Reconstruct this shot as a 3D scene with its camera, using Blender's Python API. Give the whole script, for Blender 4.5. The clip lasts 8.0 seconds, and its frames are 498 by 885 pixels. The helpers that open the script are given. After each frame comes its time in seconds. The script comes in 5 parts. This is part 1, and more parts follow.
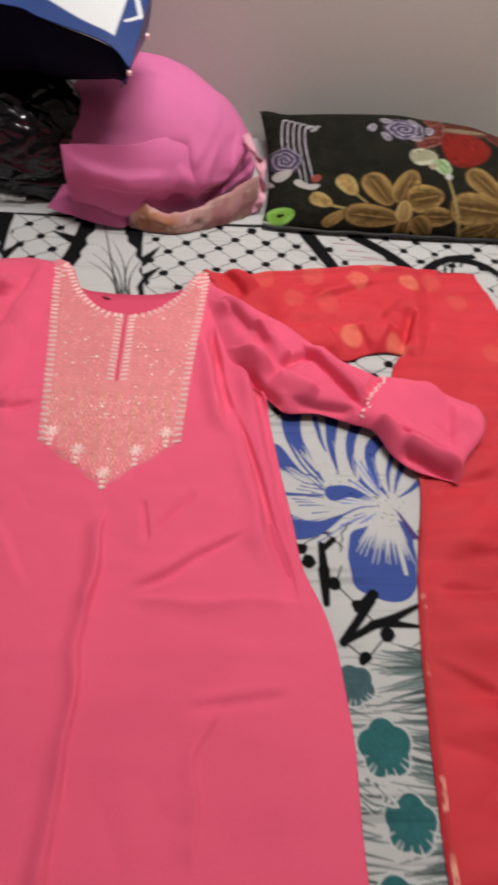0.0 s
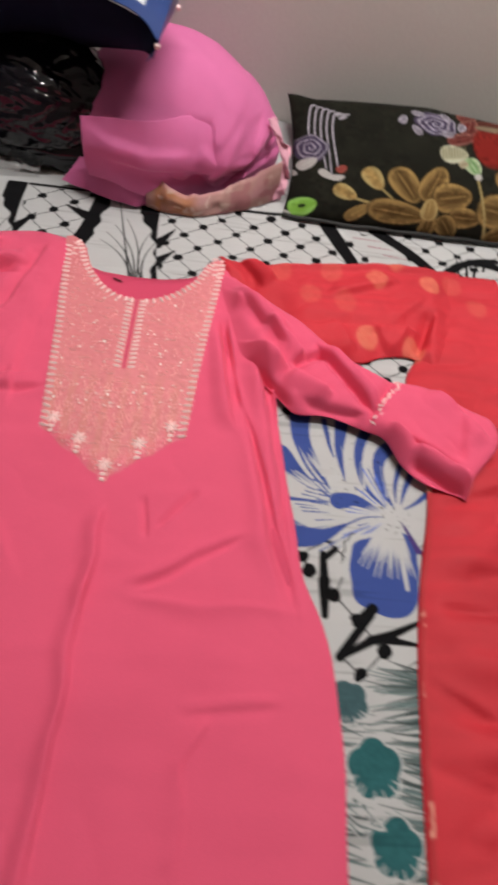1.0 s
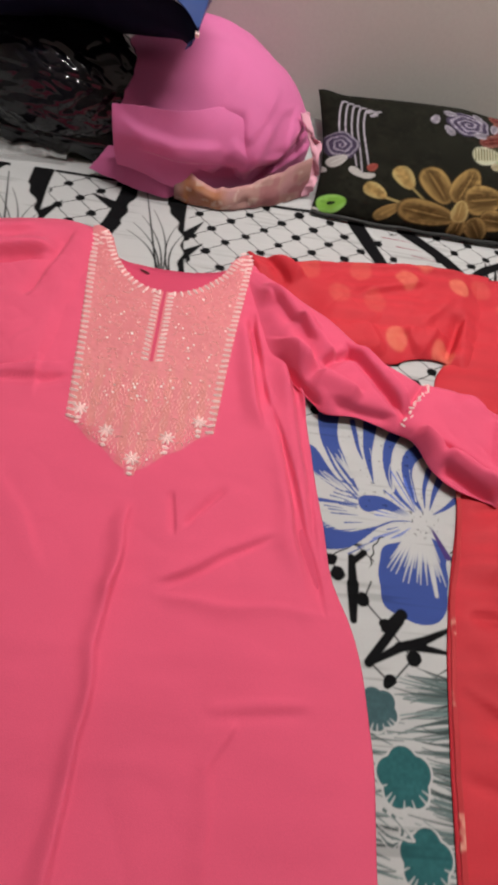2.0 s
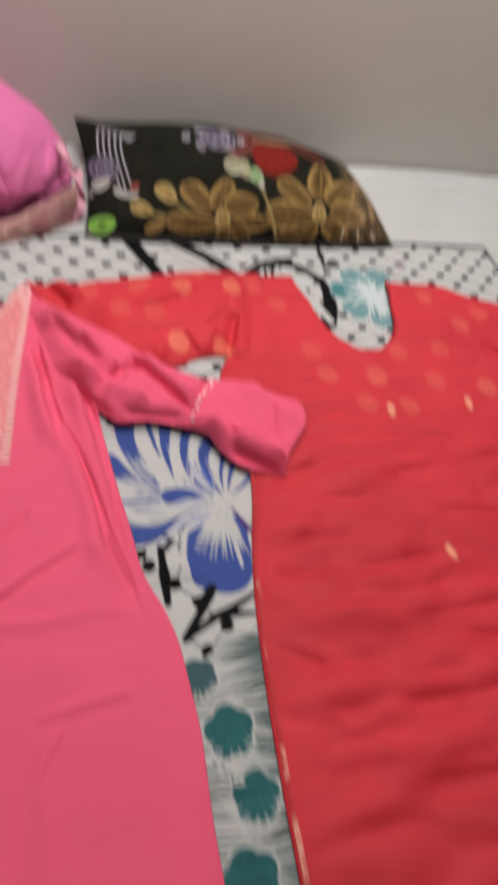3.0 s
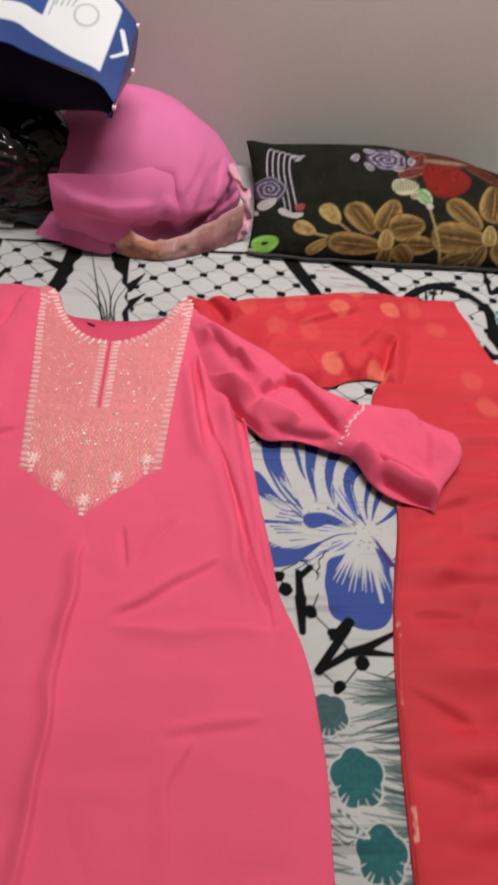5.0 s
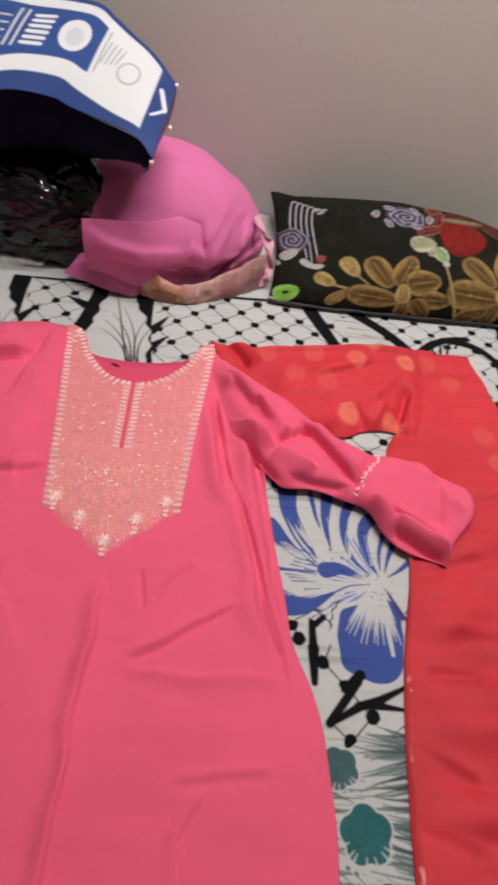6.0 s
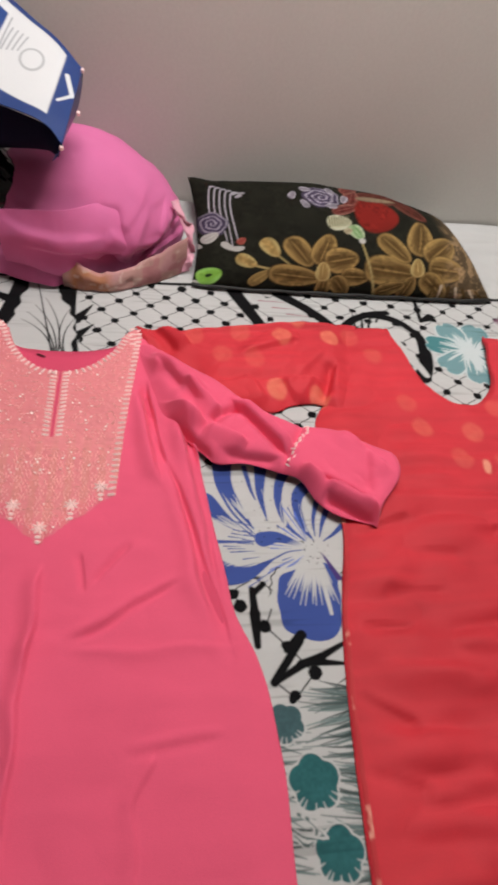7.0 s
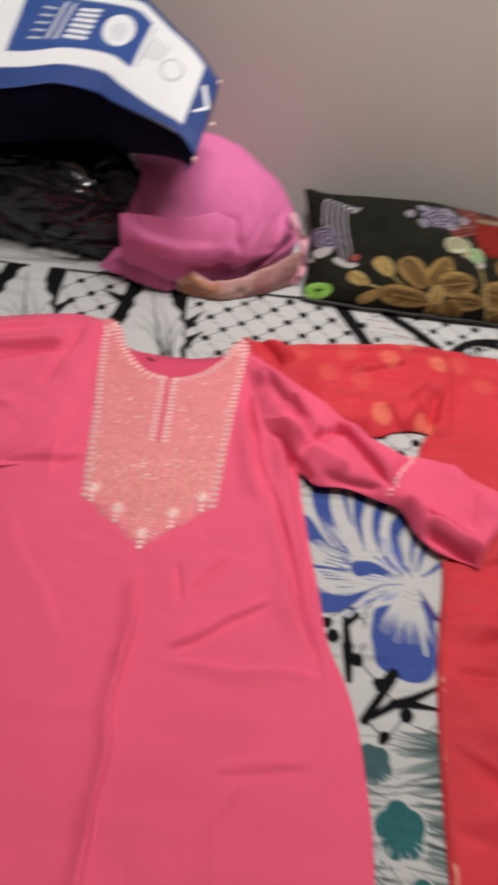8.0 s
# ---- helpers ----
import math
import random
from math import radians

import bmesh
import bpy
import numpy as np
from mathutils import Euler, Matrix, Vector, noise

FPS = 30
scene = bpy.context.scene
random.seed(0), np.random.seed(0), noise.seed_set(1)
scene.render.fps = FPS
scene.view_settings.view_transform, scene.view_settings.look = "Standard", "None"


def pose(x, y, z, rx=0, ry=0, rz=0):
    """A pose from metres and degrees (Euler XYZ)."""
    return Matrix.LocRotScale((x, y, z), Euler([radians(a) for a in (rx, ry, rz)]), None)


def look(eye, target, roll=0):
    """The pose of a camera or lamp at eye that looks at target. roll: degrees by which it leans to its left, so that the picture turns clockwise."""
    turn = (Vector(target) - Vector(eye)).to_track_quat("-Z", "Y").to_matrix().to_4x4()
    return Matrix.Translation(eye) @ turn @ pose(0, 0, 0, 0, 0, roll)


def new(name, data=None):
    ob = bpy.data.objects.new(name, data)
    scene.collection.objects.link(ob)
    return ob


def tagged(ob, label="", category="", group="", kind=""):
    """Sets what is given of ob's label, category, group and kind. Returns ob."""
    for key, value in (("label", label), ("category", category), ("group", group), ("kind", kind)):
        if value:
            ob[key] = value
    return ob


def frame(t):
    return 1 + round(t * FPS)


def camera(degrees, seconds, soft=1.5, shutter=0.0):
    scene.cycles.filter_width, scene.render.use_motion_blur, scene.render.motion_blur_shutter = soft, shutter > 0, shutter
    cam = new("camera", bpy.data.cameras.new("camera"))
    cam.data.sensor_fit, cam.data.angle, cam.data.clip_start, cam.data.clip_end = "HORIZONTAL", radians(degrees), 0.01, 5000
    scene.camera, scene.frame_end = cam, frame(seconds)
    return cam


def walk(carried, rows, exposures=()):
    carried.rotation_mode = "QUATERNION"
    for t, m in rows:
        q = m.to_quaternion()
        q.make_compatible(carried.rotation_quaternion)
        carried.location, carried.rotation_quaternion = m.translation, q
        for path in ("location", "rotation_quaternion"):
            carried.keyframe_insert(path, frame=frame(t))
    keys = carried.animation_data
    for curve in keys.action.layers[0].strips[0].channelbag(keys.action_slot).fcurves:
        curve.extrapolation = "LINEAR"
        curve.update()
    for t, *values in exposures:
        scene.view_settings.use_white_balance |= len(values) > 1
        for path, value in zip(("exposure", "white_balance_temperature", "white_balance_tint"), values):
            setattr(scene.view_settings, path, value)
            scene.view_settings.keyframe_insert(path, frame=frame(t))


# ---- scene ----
cam = camera(44.0, 8.0, soft=3.3, shutter=0.8)
EXPOSURES = [(0.0, 0.0), (8.0, 0.0)]
PATH = [
    (0, (0.027, 0.187, 1.141), (0.182, 1.397, -0.444), 7.3),
    (0.5, (0.026, 0.203, 1.124), (0.070, 1.443, -0.445), 4.9),
    (0.8, (0.057, 0.223, 1.156), (0.101, 1.345, -0.500), 6.4),
    (1, (0.015, 0.220, 1.138), (0.184, 1.376, -0.485), 12.1),
    (1.2, (-0.024, 0.227, 1.131), (0.142, 1.403, -0.478), 14.5),
    (2.3, (-0.016, 0.225, 1.119), (0.174, 1.347, -0.526), 14.0),
    (2.5, (-0.004, 0.214, 1.117), (0.328, 1.308, -0.524), 16.8),
    (2.7, (0.020, 0.197, 1.131), (0.390, 1.340, -0.468), 14.8),
    (2.9, (0.060, 0.177, 1.168), (0.611, 1.283, -0.404), 19.3),
    (3, (0.070, 0.174, 1.175), (0.638, 1.322, -0.361), 16.9),
    (3.1, (0.066, 0.177, 1.177), (0.608, 1.386, -0.321), 15.5),
    (3.2, (0.055, 0.182, 1.179), (0.573, 1.380, -0.336), 15.6),
    (3.5, (0.025, 0.197, 1.183), (0.424, 1.397, -0.366), 14.6),
    (4, (0.027, 0.197, 1.174), (0.246, 1.494, -0.332), 9.8),
    (4.5, (0.034, 0.204, 1.157), (0.184, 1.438, -0.410), 8.4),
    (4.7, (0.046, 0.200, 1.153), (0.203, 1.430, -0.417), 7.4),
    (5.8, (0.030, 0.190, 1.198), (0.248, 1.505, -0.293), 10.0),
    (6, (0.016, 0.201, 1.190), (0.183, 1.516, -0.307), 10.1),
    (6.1, (0.017, 0.196, 1.191), (0.170, 1.523, -0.298), 9.5),
    (6.5, (0.023, 0.189, 1.187), (0.223, 1.519, -0.293), 9.2),
    (7, (0.033, 0.171, 1.188), (0.380, 1.464, -0.298), 11.8),
    (7.5, (0.006, 0.168, 1.214), (0.372, 1.485, -0.246), 13.9),
    (8, (-0.021, 0.199, 1.195), (0.117, 1.498, -0.320), 10.7),
]
walk(cam, [(t, look(eye, target, roll)) for t, eye, target, roll in PATH], EXPOSURES)


# ---- world and lights ----
world = bpy.data.worlds.new("world")
scene.world = world
world.use_nodes = True
world.node_tree.nodes["Background"].inputs[0].default_value = (0.5, 0.55, 0.6, 1)
world.node_tree.nodes["Background"].inputs[1].default_value = 0.02

TUBE_AT, TUBE_WATTS, TUBE_COLOR = (0.40, 0.92, 2.56), 42.0, (1.0, 0.955, 0.91)


# ---- small tools ----
def smooth(a, b, x):
    k = np.clip((x - a) / (b - a), 0, 1)
    return k * k * (3 - 2 * k)


def curve(xs, ys, q):
    """A smooth line through the knots (Catmull-Rom), read at q."""
    xs, ys, q = np.asarray(xs, float), np.asarray(ys, float), np.asarray(q, float)
    if xs[0] > xs[-1]:
        xs, ys = xs[::-1], ys[::-1]
    slope = np.gradient(ys, xs)
    i = np.clip(np.searchsorted(xs, q) - 1, 0, len(xs) - 2)
    h = xs[i + 1] - xs[i]
    k = np.clip((q - xs[i]) / h, 0, 1)
    return ((2 * k**3 - 3 * k**2 + 1) * ys[i] + (k**3 - 2 * k**2 + k) * h * slope[i]
            + (-2 * k**3 + 3 * k**2) * ys[i + 1] + (k**3 - k**2) * h * slope[i + 1])


def soft_noise(x, y, size, seed=0):
    """Smooth value noise, -1 to 1, with lumps of about that size in metres."""
    rng = np.random.default_rng(seed)
    table = rng.uniform(-1, 1, (64, 64))
    u, v = x / size + 17.3, y / size + 9.1
    i, j = np.floor(u).astype(int), np.floor(v).astype(int)
    a, b = u - i, v - j
    a, b = a * a * (3 - 2 * a), b * b * (3 - 2 * b)
    g = lambda p, q: table[p % 64, q % 64]
    return (g(i, j) * (1 - a) + g(i + 1, j) * a) * (1 - b) + (g(i, j + 1) * (1 - a) + g(i + 1, j + 1) * a) * b


def along(x, y, x0, y0, x1, y1):
    """Place along a stroke (0 to 1) and distance from it, signed to its left."""
    dx, dy = x1 - x0, y1 - y0
    n = math.hypot(dx, dy)
    k = ((x - x0) * dx + (y - y0) * dy) / (n * n)
    side = ((y - y0) * dx - (x - x0) * dy) / n
    return k, side


def crease(x, y, x0, y0, x1, y1, high, wide):
    """A ridge (high > 0) or valley along a stroke, fading at both ends."""
    k, side = along(x, y, x0, y0, x1, y1)
    shape = np.where(side > 0, np.exp(-((side / (0.75 * wide)) ** 2)), np.exp(-((side / (2.6 * wide)) ** 2)))
    return high * shape * smooth(-0.12, 0.15, k) * smooth(1.12, 0.85, k)


def grid_mesh(name, P, mat, keep=None, colour=None, parent=None, label="", thick=0.0, up=True, close=False):
    """ONE mesh from a grid of places P[row, column]; colour is a print on it."""
    nv, nu = P.shape[:2]
    at = np.arange(nv * nu).reshape(nv, nu)
    if close:
        at = np.concatenate([at, at[:, :1]], 1)
    q = np.stack([at[:-1, :-1], at[:-1, 1:], at[1:, 1:], at[1:, :-1]], -1)
    q = q[keep] if keep is not None else q.reshape(-1, 4)
    if not up:
        q = q[:, ::-1]
    me = bpy.data.meshes.new(name)
    me.from_pydata(P.reshape(-1, 3).tolist(), [], q.tolist())
    me.polygons.foreach_set("use_smooth", np.ones(len(me.polygons), bool))
    if colour is not None:
        layer = me.color_attributes.new("print", "FLOAT_COLOR", "POINT")
        rgba = np.ones((nv * nu, 4), np.float32)
        rgba[:, :3] = colour.reshape(-1, 3)
        layer.data.foreach_set("color", rgba.ravel())
    me.materials.append(mat)
    ob = new(name, me)
    if keep is not None:
        bm = bmesh.new()
        bm.from_mesh(me)
        bmesh.ops.delete(bm, geom=[v for v in bm.verts if not v.link_faces], context="VERTS")
        bm.to_mesh(me)
        bm.free()
    if thick:
        mod = ob.modifiers.new("thickness", "SOLIDIFY")
        mod.thickness, mod.offset = thick, -1 if up else 1
    if parent:
        ob.parent = parent
    if label:
        tagged(ob, label)
    return ob


def part(name, bm, material, parent=None, label="", even=False):
    me = bpy.data.meshes.new(name)
    bm.to_mesh(me)
    bm.free()
    if even:
        me.polygons.foreach_set("use_smooth", np.ones(len(me.polygons), bool))
    me.materials.append(material)
    ob = new(name, me)
    if parent:
        ob.parent = parent
    if label:
        tagged(ob, label)
    return ob


def box(bm, x0, y0, z0, x1, y1, z1, bevel=0.0):
    made = bmesh.ops.create_cube(bm, size=1, matrix=Matrix.Translation(((x0 + x1) / 2, (y0 + y1) / 2, (z0 + z1) / 2)) @ Matrix.Diagonal((x1 - x0, y1 - y0, z1 - z0, 1)))
    if bevel:
        edges = list({e for v in made["verts"] for e in v.link_edges})
        bmesh.ops.bevel(bm, geom=edges, offset=bevel, segments=3, affect="EDGES", profile=0.6)


def thing(name, label, category, group="", kind="", at=(0, 0, 0)):
    ob = tagged(new(name), label, category, group, kind)
    ob.location = at
    return ob


# ---- materials ----
def material(name, base=(0.5, 0.5, 0.5), rough=0.8, metal=0.0, sheen=0.0, printed=False, grain=0.0006, grain_size=900.0,
             vary=0.08, vary_size=9.0, bump=0.3, weave=0.0, coat=0.0, spec=0.5):
    m = bpy.data.materials.new(name)
    m.use_nodes = True
    n, l = m.node_tree.nodes, m.node_tree.links
    bsdf = n["Principled BSDF"]
    bsdf.inputs["Roughness"].default_value = rough
    bsdf.inputs["Metallic"].default_value = metal
    bsdf.inputs["Sheen Weight"].default_value = sheen
    bsdf.inputs["Sheen Roughness"].default_value = 0.4
    bsdf.inputs["Coat Weight"].default_value = coat
    bsdf.inputs["Specular IOR Level"].default_value = spec
    where = n.new("ShaderNodeTexCoord")
    cloud = n.new("ShaderNodeTexNoise")
    cloud.inputs["Scale"].default_value, cloud.inputs["Detail"].default_value = vary_size, 5
    fine = n.new("ShaderNodeTexNoise")
    fine.inputs["Scale"].default_value, fine.inputs["Detail"].default_value = grain_size, 2
    l.new(where.outputs["Object"], cloud.inputs["Vector"])
    l.new(where.outputs["Object"], fine.inputs["Vector"])
    both = n.new("ShaderNodeMath")
    both.operation = "ADD"
    l.new(cloud.outputs["Fac"], both.inputs[0])
    l.new(fine.outputs["Fac"], both.inputs[1])
    span = n.new("ShaderNodeMapRange")
    span.inputs["From Min"].default_value, span.inputs["From Max"].default_value = 0.6, 1.4
    span.inputs["To Min"].default_value, span.inputs["To Max"].default_value = 1 - vary, 1 + vary
    l.new(both.outputs[0], span.inputs["Value"])
    mul = n.new("ShaderNodeMix")
    mul.data_type, mul.blend_type = "RGBA", "MULTIPLY"
    mul.inputs["Factor"].default_value = 1
    if printed:
        src = n.new("ShaderNodeAttribute")
        src.attribute_name = "print"
        l.new(src.outputs["Color"], mul.inputs["A"])
    else:
        mul.inputs["A"].default_value = (*base, 1)
    l.new(span.outputs["Result"], mul.inputs["B"])
    l.new(mul.outputs["Result"], bsdf.inputs["Base Color"])
    if bump:
        b = n.new("ShaderNodeBump")
        b.inputs["Strength"].default_value, b.inputs["Distance"].default_value = bump, grain
        l.new(fine.outputs["Fac"], b.inputs["Height"])
        if weave:
            last = b
            for axis in "XY":
                w = n.new("ShaderNodeTexWave")
                w.bands_direction = axis
                w.inputs["Scale"].default_value, w.inputs["Distortion"].default_value = weave, 1.2
                l.new(where.outputs["Object"], w.inputs["Vector"])
                b2 = n.new("ShaderNodeBump")
                b2.inputs["Strength"].default_value, b2.inputs["Distance"].default_value = bump * 0.6, 0.0003
                l.new(w.outputs["Fac"], b2.inputs["Height"])
                l.new(last.outputs["Normal"], b2.inputs["Normal"])
                last = b2
            b = last
        l.new(b.outputs["Normal"], bsdf.inputs["Normal"])
    return m


PINK = material("pink_rayon", (0.80, 0.105, 0.205), 0.85, sheen=0.1, vary=0.05, spec=0.25)
PINK_IN = material("pink_rayon_back", (0.66, 0.06, 0.14), 0.8, vary=0.05)
YOKE = material("peach_embroidery_ground", printed=True, rough=0.6, sheen=0.2, vary=0.10, grain_size=420, bump=0.5)
THREAD = material("ivory_thread", (1.0, 0.72, 0.71), 0.5, vary=0.1, bump=0.1)
SEQUIN = material("sequin", (1.0, 0.82, 0.80), 0.35, metal=0.0, vary=0.1, bump=0.0)
RED = material("red_silk", (0.6, 0.03, 0.04), 0.68, printed=True, vary=0.07, spec=0.3)
SHEET = material("printed_cotton", printed=True, rough=0.95, vary=0.05, bump=0.35, spec=0.15)
PILLOW = material("printed_pillow_cotton", printed=True, rough=0.9, vary=0.12, spec=0.12)
MATTRESS = material("mattress_ticking", (0.5, 0.45, 0.4), 0.9)
WOOD = material("bed_wood", (0.16, 0.08, 0.045), 0.5, vary=0.3, vary_size=4)
PLASTER = material("grey_plaster", (0.545, 0.53, 0.495), 0.85, vary=0.05, vary_size=3.0, grain_size=160, grain=0.001, bump=0.25)
CEILING = material("white_ceiling_paint", (0.75, 0.74, 0.72), 0.9, vary=0.04)
FLOOR = material("floor_tile", (0.42, 0.38, 0.33), 0.4, vary=0.12)
BAG_PINK = material("pink_nonwoven", (0.66, 0.15, 0.36), 0.8, vary=0.05, grain_size=700, bump=0.5, sheen=0.15)
BLACK_POLY = material("black_polythene", (0.004, 0.004, 0.007), 0.10, vary=0.2, bump=0.30, grain_size=22, grain=0.008, spec=0.5)
BLUE_BAG = material("blue_laminate", printed=True, rough=0.38, vary=0.05, bump=0.1)
# navy taken almost to black: holds the shade under the sack's upper side
NAVY_SHADED = material("shaded_navy", (0.004, 0.006, 0.022), 0.8, vary=0.2, spec=0.1)
TUBE_BODY = material("lamp_white", (0.8, 0.8, 0.8), 0.4)
TUBE_GLOW = material("tube_glow", (0.9, 0.9, 0.9), 0.4, bump=0)
glow = TUBE_GLOW.node_tree.nodes["Principled BSDF"]
glow.inputs["Emission Color"].default_value, glow.inputs["Emission Strength"].default_value = (*TUBE_COLOR, 1), 4.0

# ---- the room ----
WALL_Y, BED_Z = 1.456, 0.5


def slab(name, x0, y0, z0, x1, y1, z1, mat, label):
    bm = bmesh.new()
    box(bm, x0, y0, z0, x1, y1, z1)
    return tagged(part(name, bm, mat), label, name.split("_")[0], kind="structure")


slab("floor", -2.2, -2.2, -0.1, 2.6, WALL_Y + 0.15, 0, FLOOR, "plain beige tiled bedroom floor")
slab("wall_north", -2.2, WALL_Y, 0, 2.6, WALL_Y + 0.15, 2.75, PLASTER, "plain grey painted wall behind the bed")
slab("wall_south", -2.2, -2.2, 0, 2.6, -2.05, 2.75, PLASTER, "plain grey painted bedroom wall")
slab("wall_west", -2.2, -2.05, 0, -2.05, WALL_Y, 2.75, PLASTER, "plain grey painted bedroom wall")
slab("wall_east", 2.45, -2.05, 0, 2.6, WALL_Y, 2.75, PLASTER, "plain grey painted bedroom wall")
slab("ceiling", -2.2, -2.2, 2.75, 2.6, WALL_Y + 0.15, 2.85, CEILING, "plain white painted ceiling")

lamp = thing("tube_light", "white ceiling tube light with a glowing tube", "lamp", at=TUBE_AT)
bm = bmesh.new()
box(bm, -0.62, -0.03, 0.03, 0.62, 0.03, 0.17, 0.008)
part("housing", bm, TUBE_BODY, lamp)
bm = bmesh.new()
bmesh.ops.create_cone(bm, cap_ends=True, segments=16, radius1=0.016, radius2=0.016, depth=1.18, matrix=Matrix.Rotation(radians(90), 4, "Y"))
part("tube", bm, TUBE_GLOW, lamp)
light = new("tube_lamp", bpy.data.lights.new("tube_lamp", "AREA"))
light.data.shape, light.data.size, light.data.size_y = "RECTANGLE", 1.18, 0.06
light.data.energy, light.data.color = TUBE_WATTS, TUBE_COLOR
light.matrix_world = pose(TUBE_AT[0], TUBE_AT[1], TUBE_AT[2] - 0.03, 38)

# ---- bed ----
BED = (-1.05, -0.12, 1.2, WALL_Y - 0.004)
bed = thing("bed", "low wooden bed standing against the wall", "bed", at=(0, 0, 0))
bm = bmesh.new()
box(bm, BED[0], BED[1], 0.08, BED[2], BED[3], 0.28, 0.01)
part("bed_frame", bm, WOOD, bed)
for x in (BED[0] + 0.06, BED[2] - 0.06):
    for y in (BED[1] + 0.06, BED[3] - 0.06):
        bm = bmesh.new()
        box(bm, x - 0.035, y - 0.035, 0, x + 0.035, y + 0.035, 0.08, 0.004)
        part("leg", bm, WOOD, bed)
bm = bmesh.new()
box(bm, BED[0] + 0.01, BED[1] + 0.01, 0.28, BED[2] - 0.01, BED[3], 0.493, 0.03)
tagged(part("mattress", bm, MATTRESS), "thick cotton mattress on a wooden bed", "mattress")

# ---- printed bedsheet ----
WHITE, INK = np.array([0.52, 0.525, 0.53]), np.array([0.005, 0.005, 0.006])
BLUE, TEAL = np.array([0.050, 0.085, 0.30]), np.array([0.030, 0.125, 0.135])
BORDER_Y, BORDER_X = 1.163, 0.965


def paint(rgb, mask, colour):
    rgb += mask[..., None] * (colour - rgb)


def stroke(rgb, x, y, x0, y0, x1, y1, wide0, wide1, colour=INK, bend=0.0, soft=0.0012):
    third = x.shape[1] // 3
    if x[0, third] == x[x.shape[0] // 2, third]:
        rim = max(wide0, wide1) + abs(bend) + 0.004
        rows = np.flatnonzero((y[:, 0] > min(y0, y1) - rim) & (y[:, 0] < max(y0, y1) + rim))
        cols = np.flatnonzero((x[0] > min(x0, x1) - rim) & (x[0] < max(x0, x1) + rim))
        if not len(rows) or not len(cols):
            return
        part_of = (slice(rows[0], rows[-1] + 1), slice(cols[0], cols[-1] + 1))
        rgb, x, y = rgb[part_of], x[part_of], y[part_of]
    k, side = along(x, y, x0, y0, x1, y1)
    held = np.clip(k, 0, 1)
    side = side - bend * 4 * held * (1 - held)
    far = np.hypot(side, (k - held) * math.hypot(x1 - x0, y1 - y0))
    paint(rgb, smooth(soft, -soft, far - (wide0 + (wide1 - wide0) * held)), colour)


def petal(rgb, x, y, cx, cy, turn, long, wide, colour, start=0.35, streaks=9.0, seed=1, rim=WHITE, blunt=0.55, lobes=3, outline=False):
    """A brushed petal from the flower's centre: pale hairs near the centre, full colour outside, with a pale rim."""
    c, s = math.cos(radians(turn)), math.sin(radians(turn))
    a, b = ((x - cx) * c + (y - cy) * s) / long, (-(x - cx) * s + (y - cy) * c)
    w = wide * np.clip(a, 0, None) ** blunt * np.clip(1 - a ** 5, 0, None) ** 0.5 * (1 + 0.07 * np.sin(a * 9 + seed))
    a2 = a + 0.05 * np.cos(b / wide * lobes * 3.0)
    inside = (a2 > 0.02) & (a2 < 1)
    edge = np.abs(b) - w
    paint(rgb, inside * smooth(0.004, 0.001, edge), rim)
    if outline:
        paint(rgb, (a > 0.3) * (a2 < 1.10) * smooth(0.0012, 0.0004, np.abs(np.maximum(edge, (a2 - 1) * long) - 0.0075)) * 0.8, INK)
    angle = b / np.maximum(w, 1e-4)
    hair = soft_noise(angle * streaks + seed * 7, a * 1.5, 1.0, seed) * 0.30 + soft_noise(angle * streaks * 2.6, a * 3, 1.0, seed + 5) * 0.14
    paint(rgb, inside * smooth(0.0, -0.002, edge) * smooth(-0.06, 0.06, a - start - hair) * smooth(1.0, 0.96, a2), colour)


def brush(rgb, x, y, points, wide0, wide1, colour=INK, steps=12):
    """A tapering brush line that glides through its points."""
    k = np.linspace(0, 1, len(points))
    q = np.linspace(0, 1, steps + 1)
    px, py = (curve(k, [p[i] for p in points], q) for i in (0, 1))
    for i in range(steps):
        w0, w1 = (wide0 + (wide1 - wide0) * q[j] for j in (i, i + 1))
        stroke(rgb, x, y, px[i], py[i], px[i + 1], py[i + 1], w0, w1, colour, soft=0.0009)


def blot(rgb, x, y, cx, cy, radii, colour, grow=0.0, wavy=0.0, line=0.0, arc=None):
    """A rounded printed patch: its radius at even angles, from the right and counter-clockwise; or its outline alone."""
    t = np.arctan2(y - cy, x - cx) % (2 * math.pi)
    knots = np.linspace(0, 2 * math.pi, len(radii) + 1)
    r = curve(knots, list(radii) + [radii[0]], t) + grow + wavy * np.sin(t * 23)
    d = np.hypot(x - cx, y - cy) - r
    mask = smooth(line + 0.0009, line - 0.0005, np.abs(d)) if line else smooth(0.0009, -0.0009, d)
    if arc:
        mask = mask * (t > radians(arc[0])) * (t < radians(arc[1]))
    paint(rgb, mask, colour)


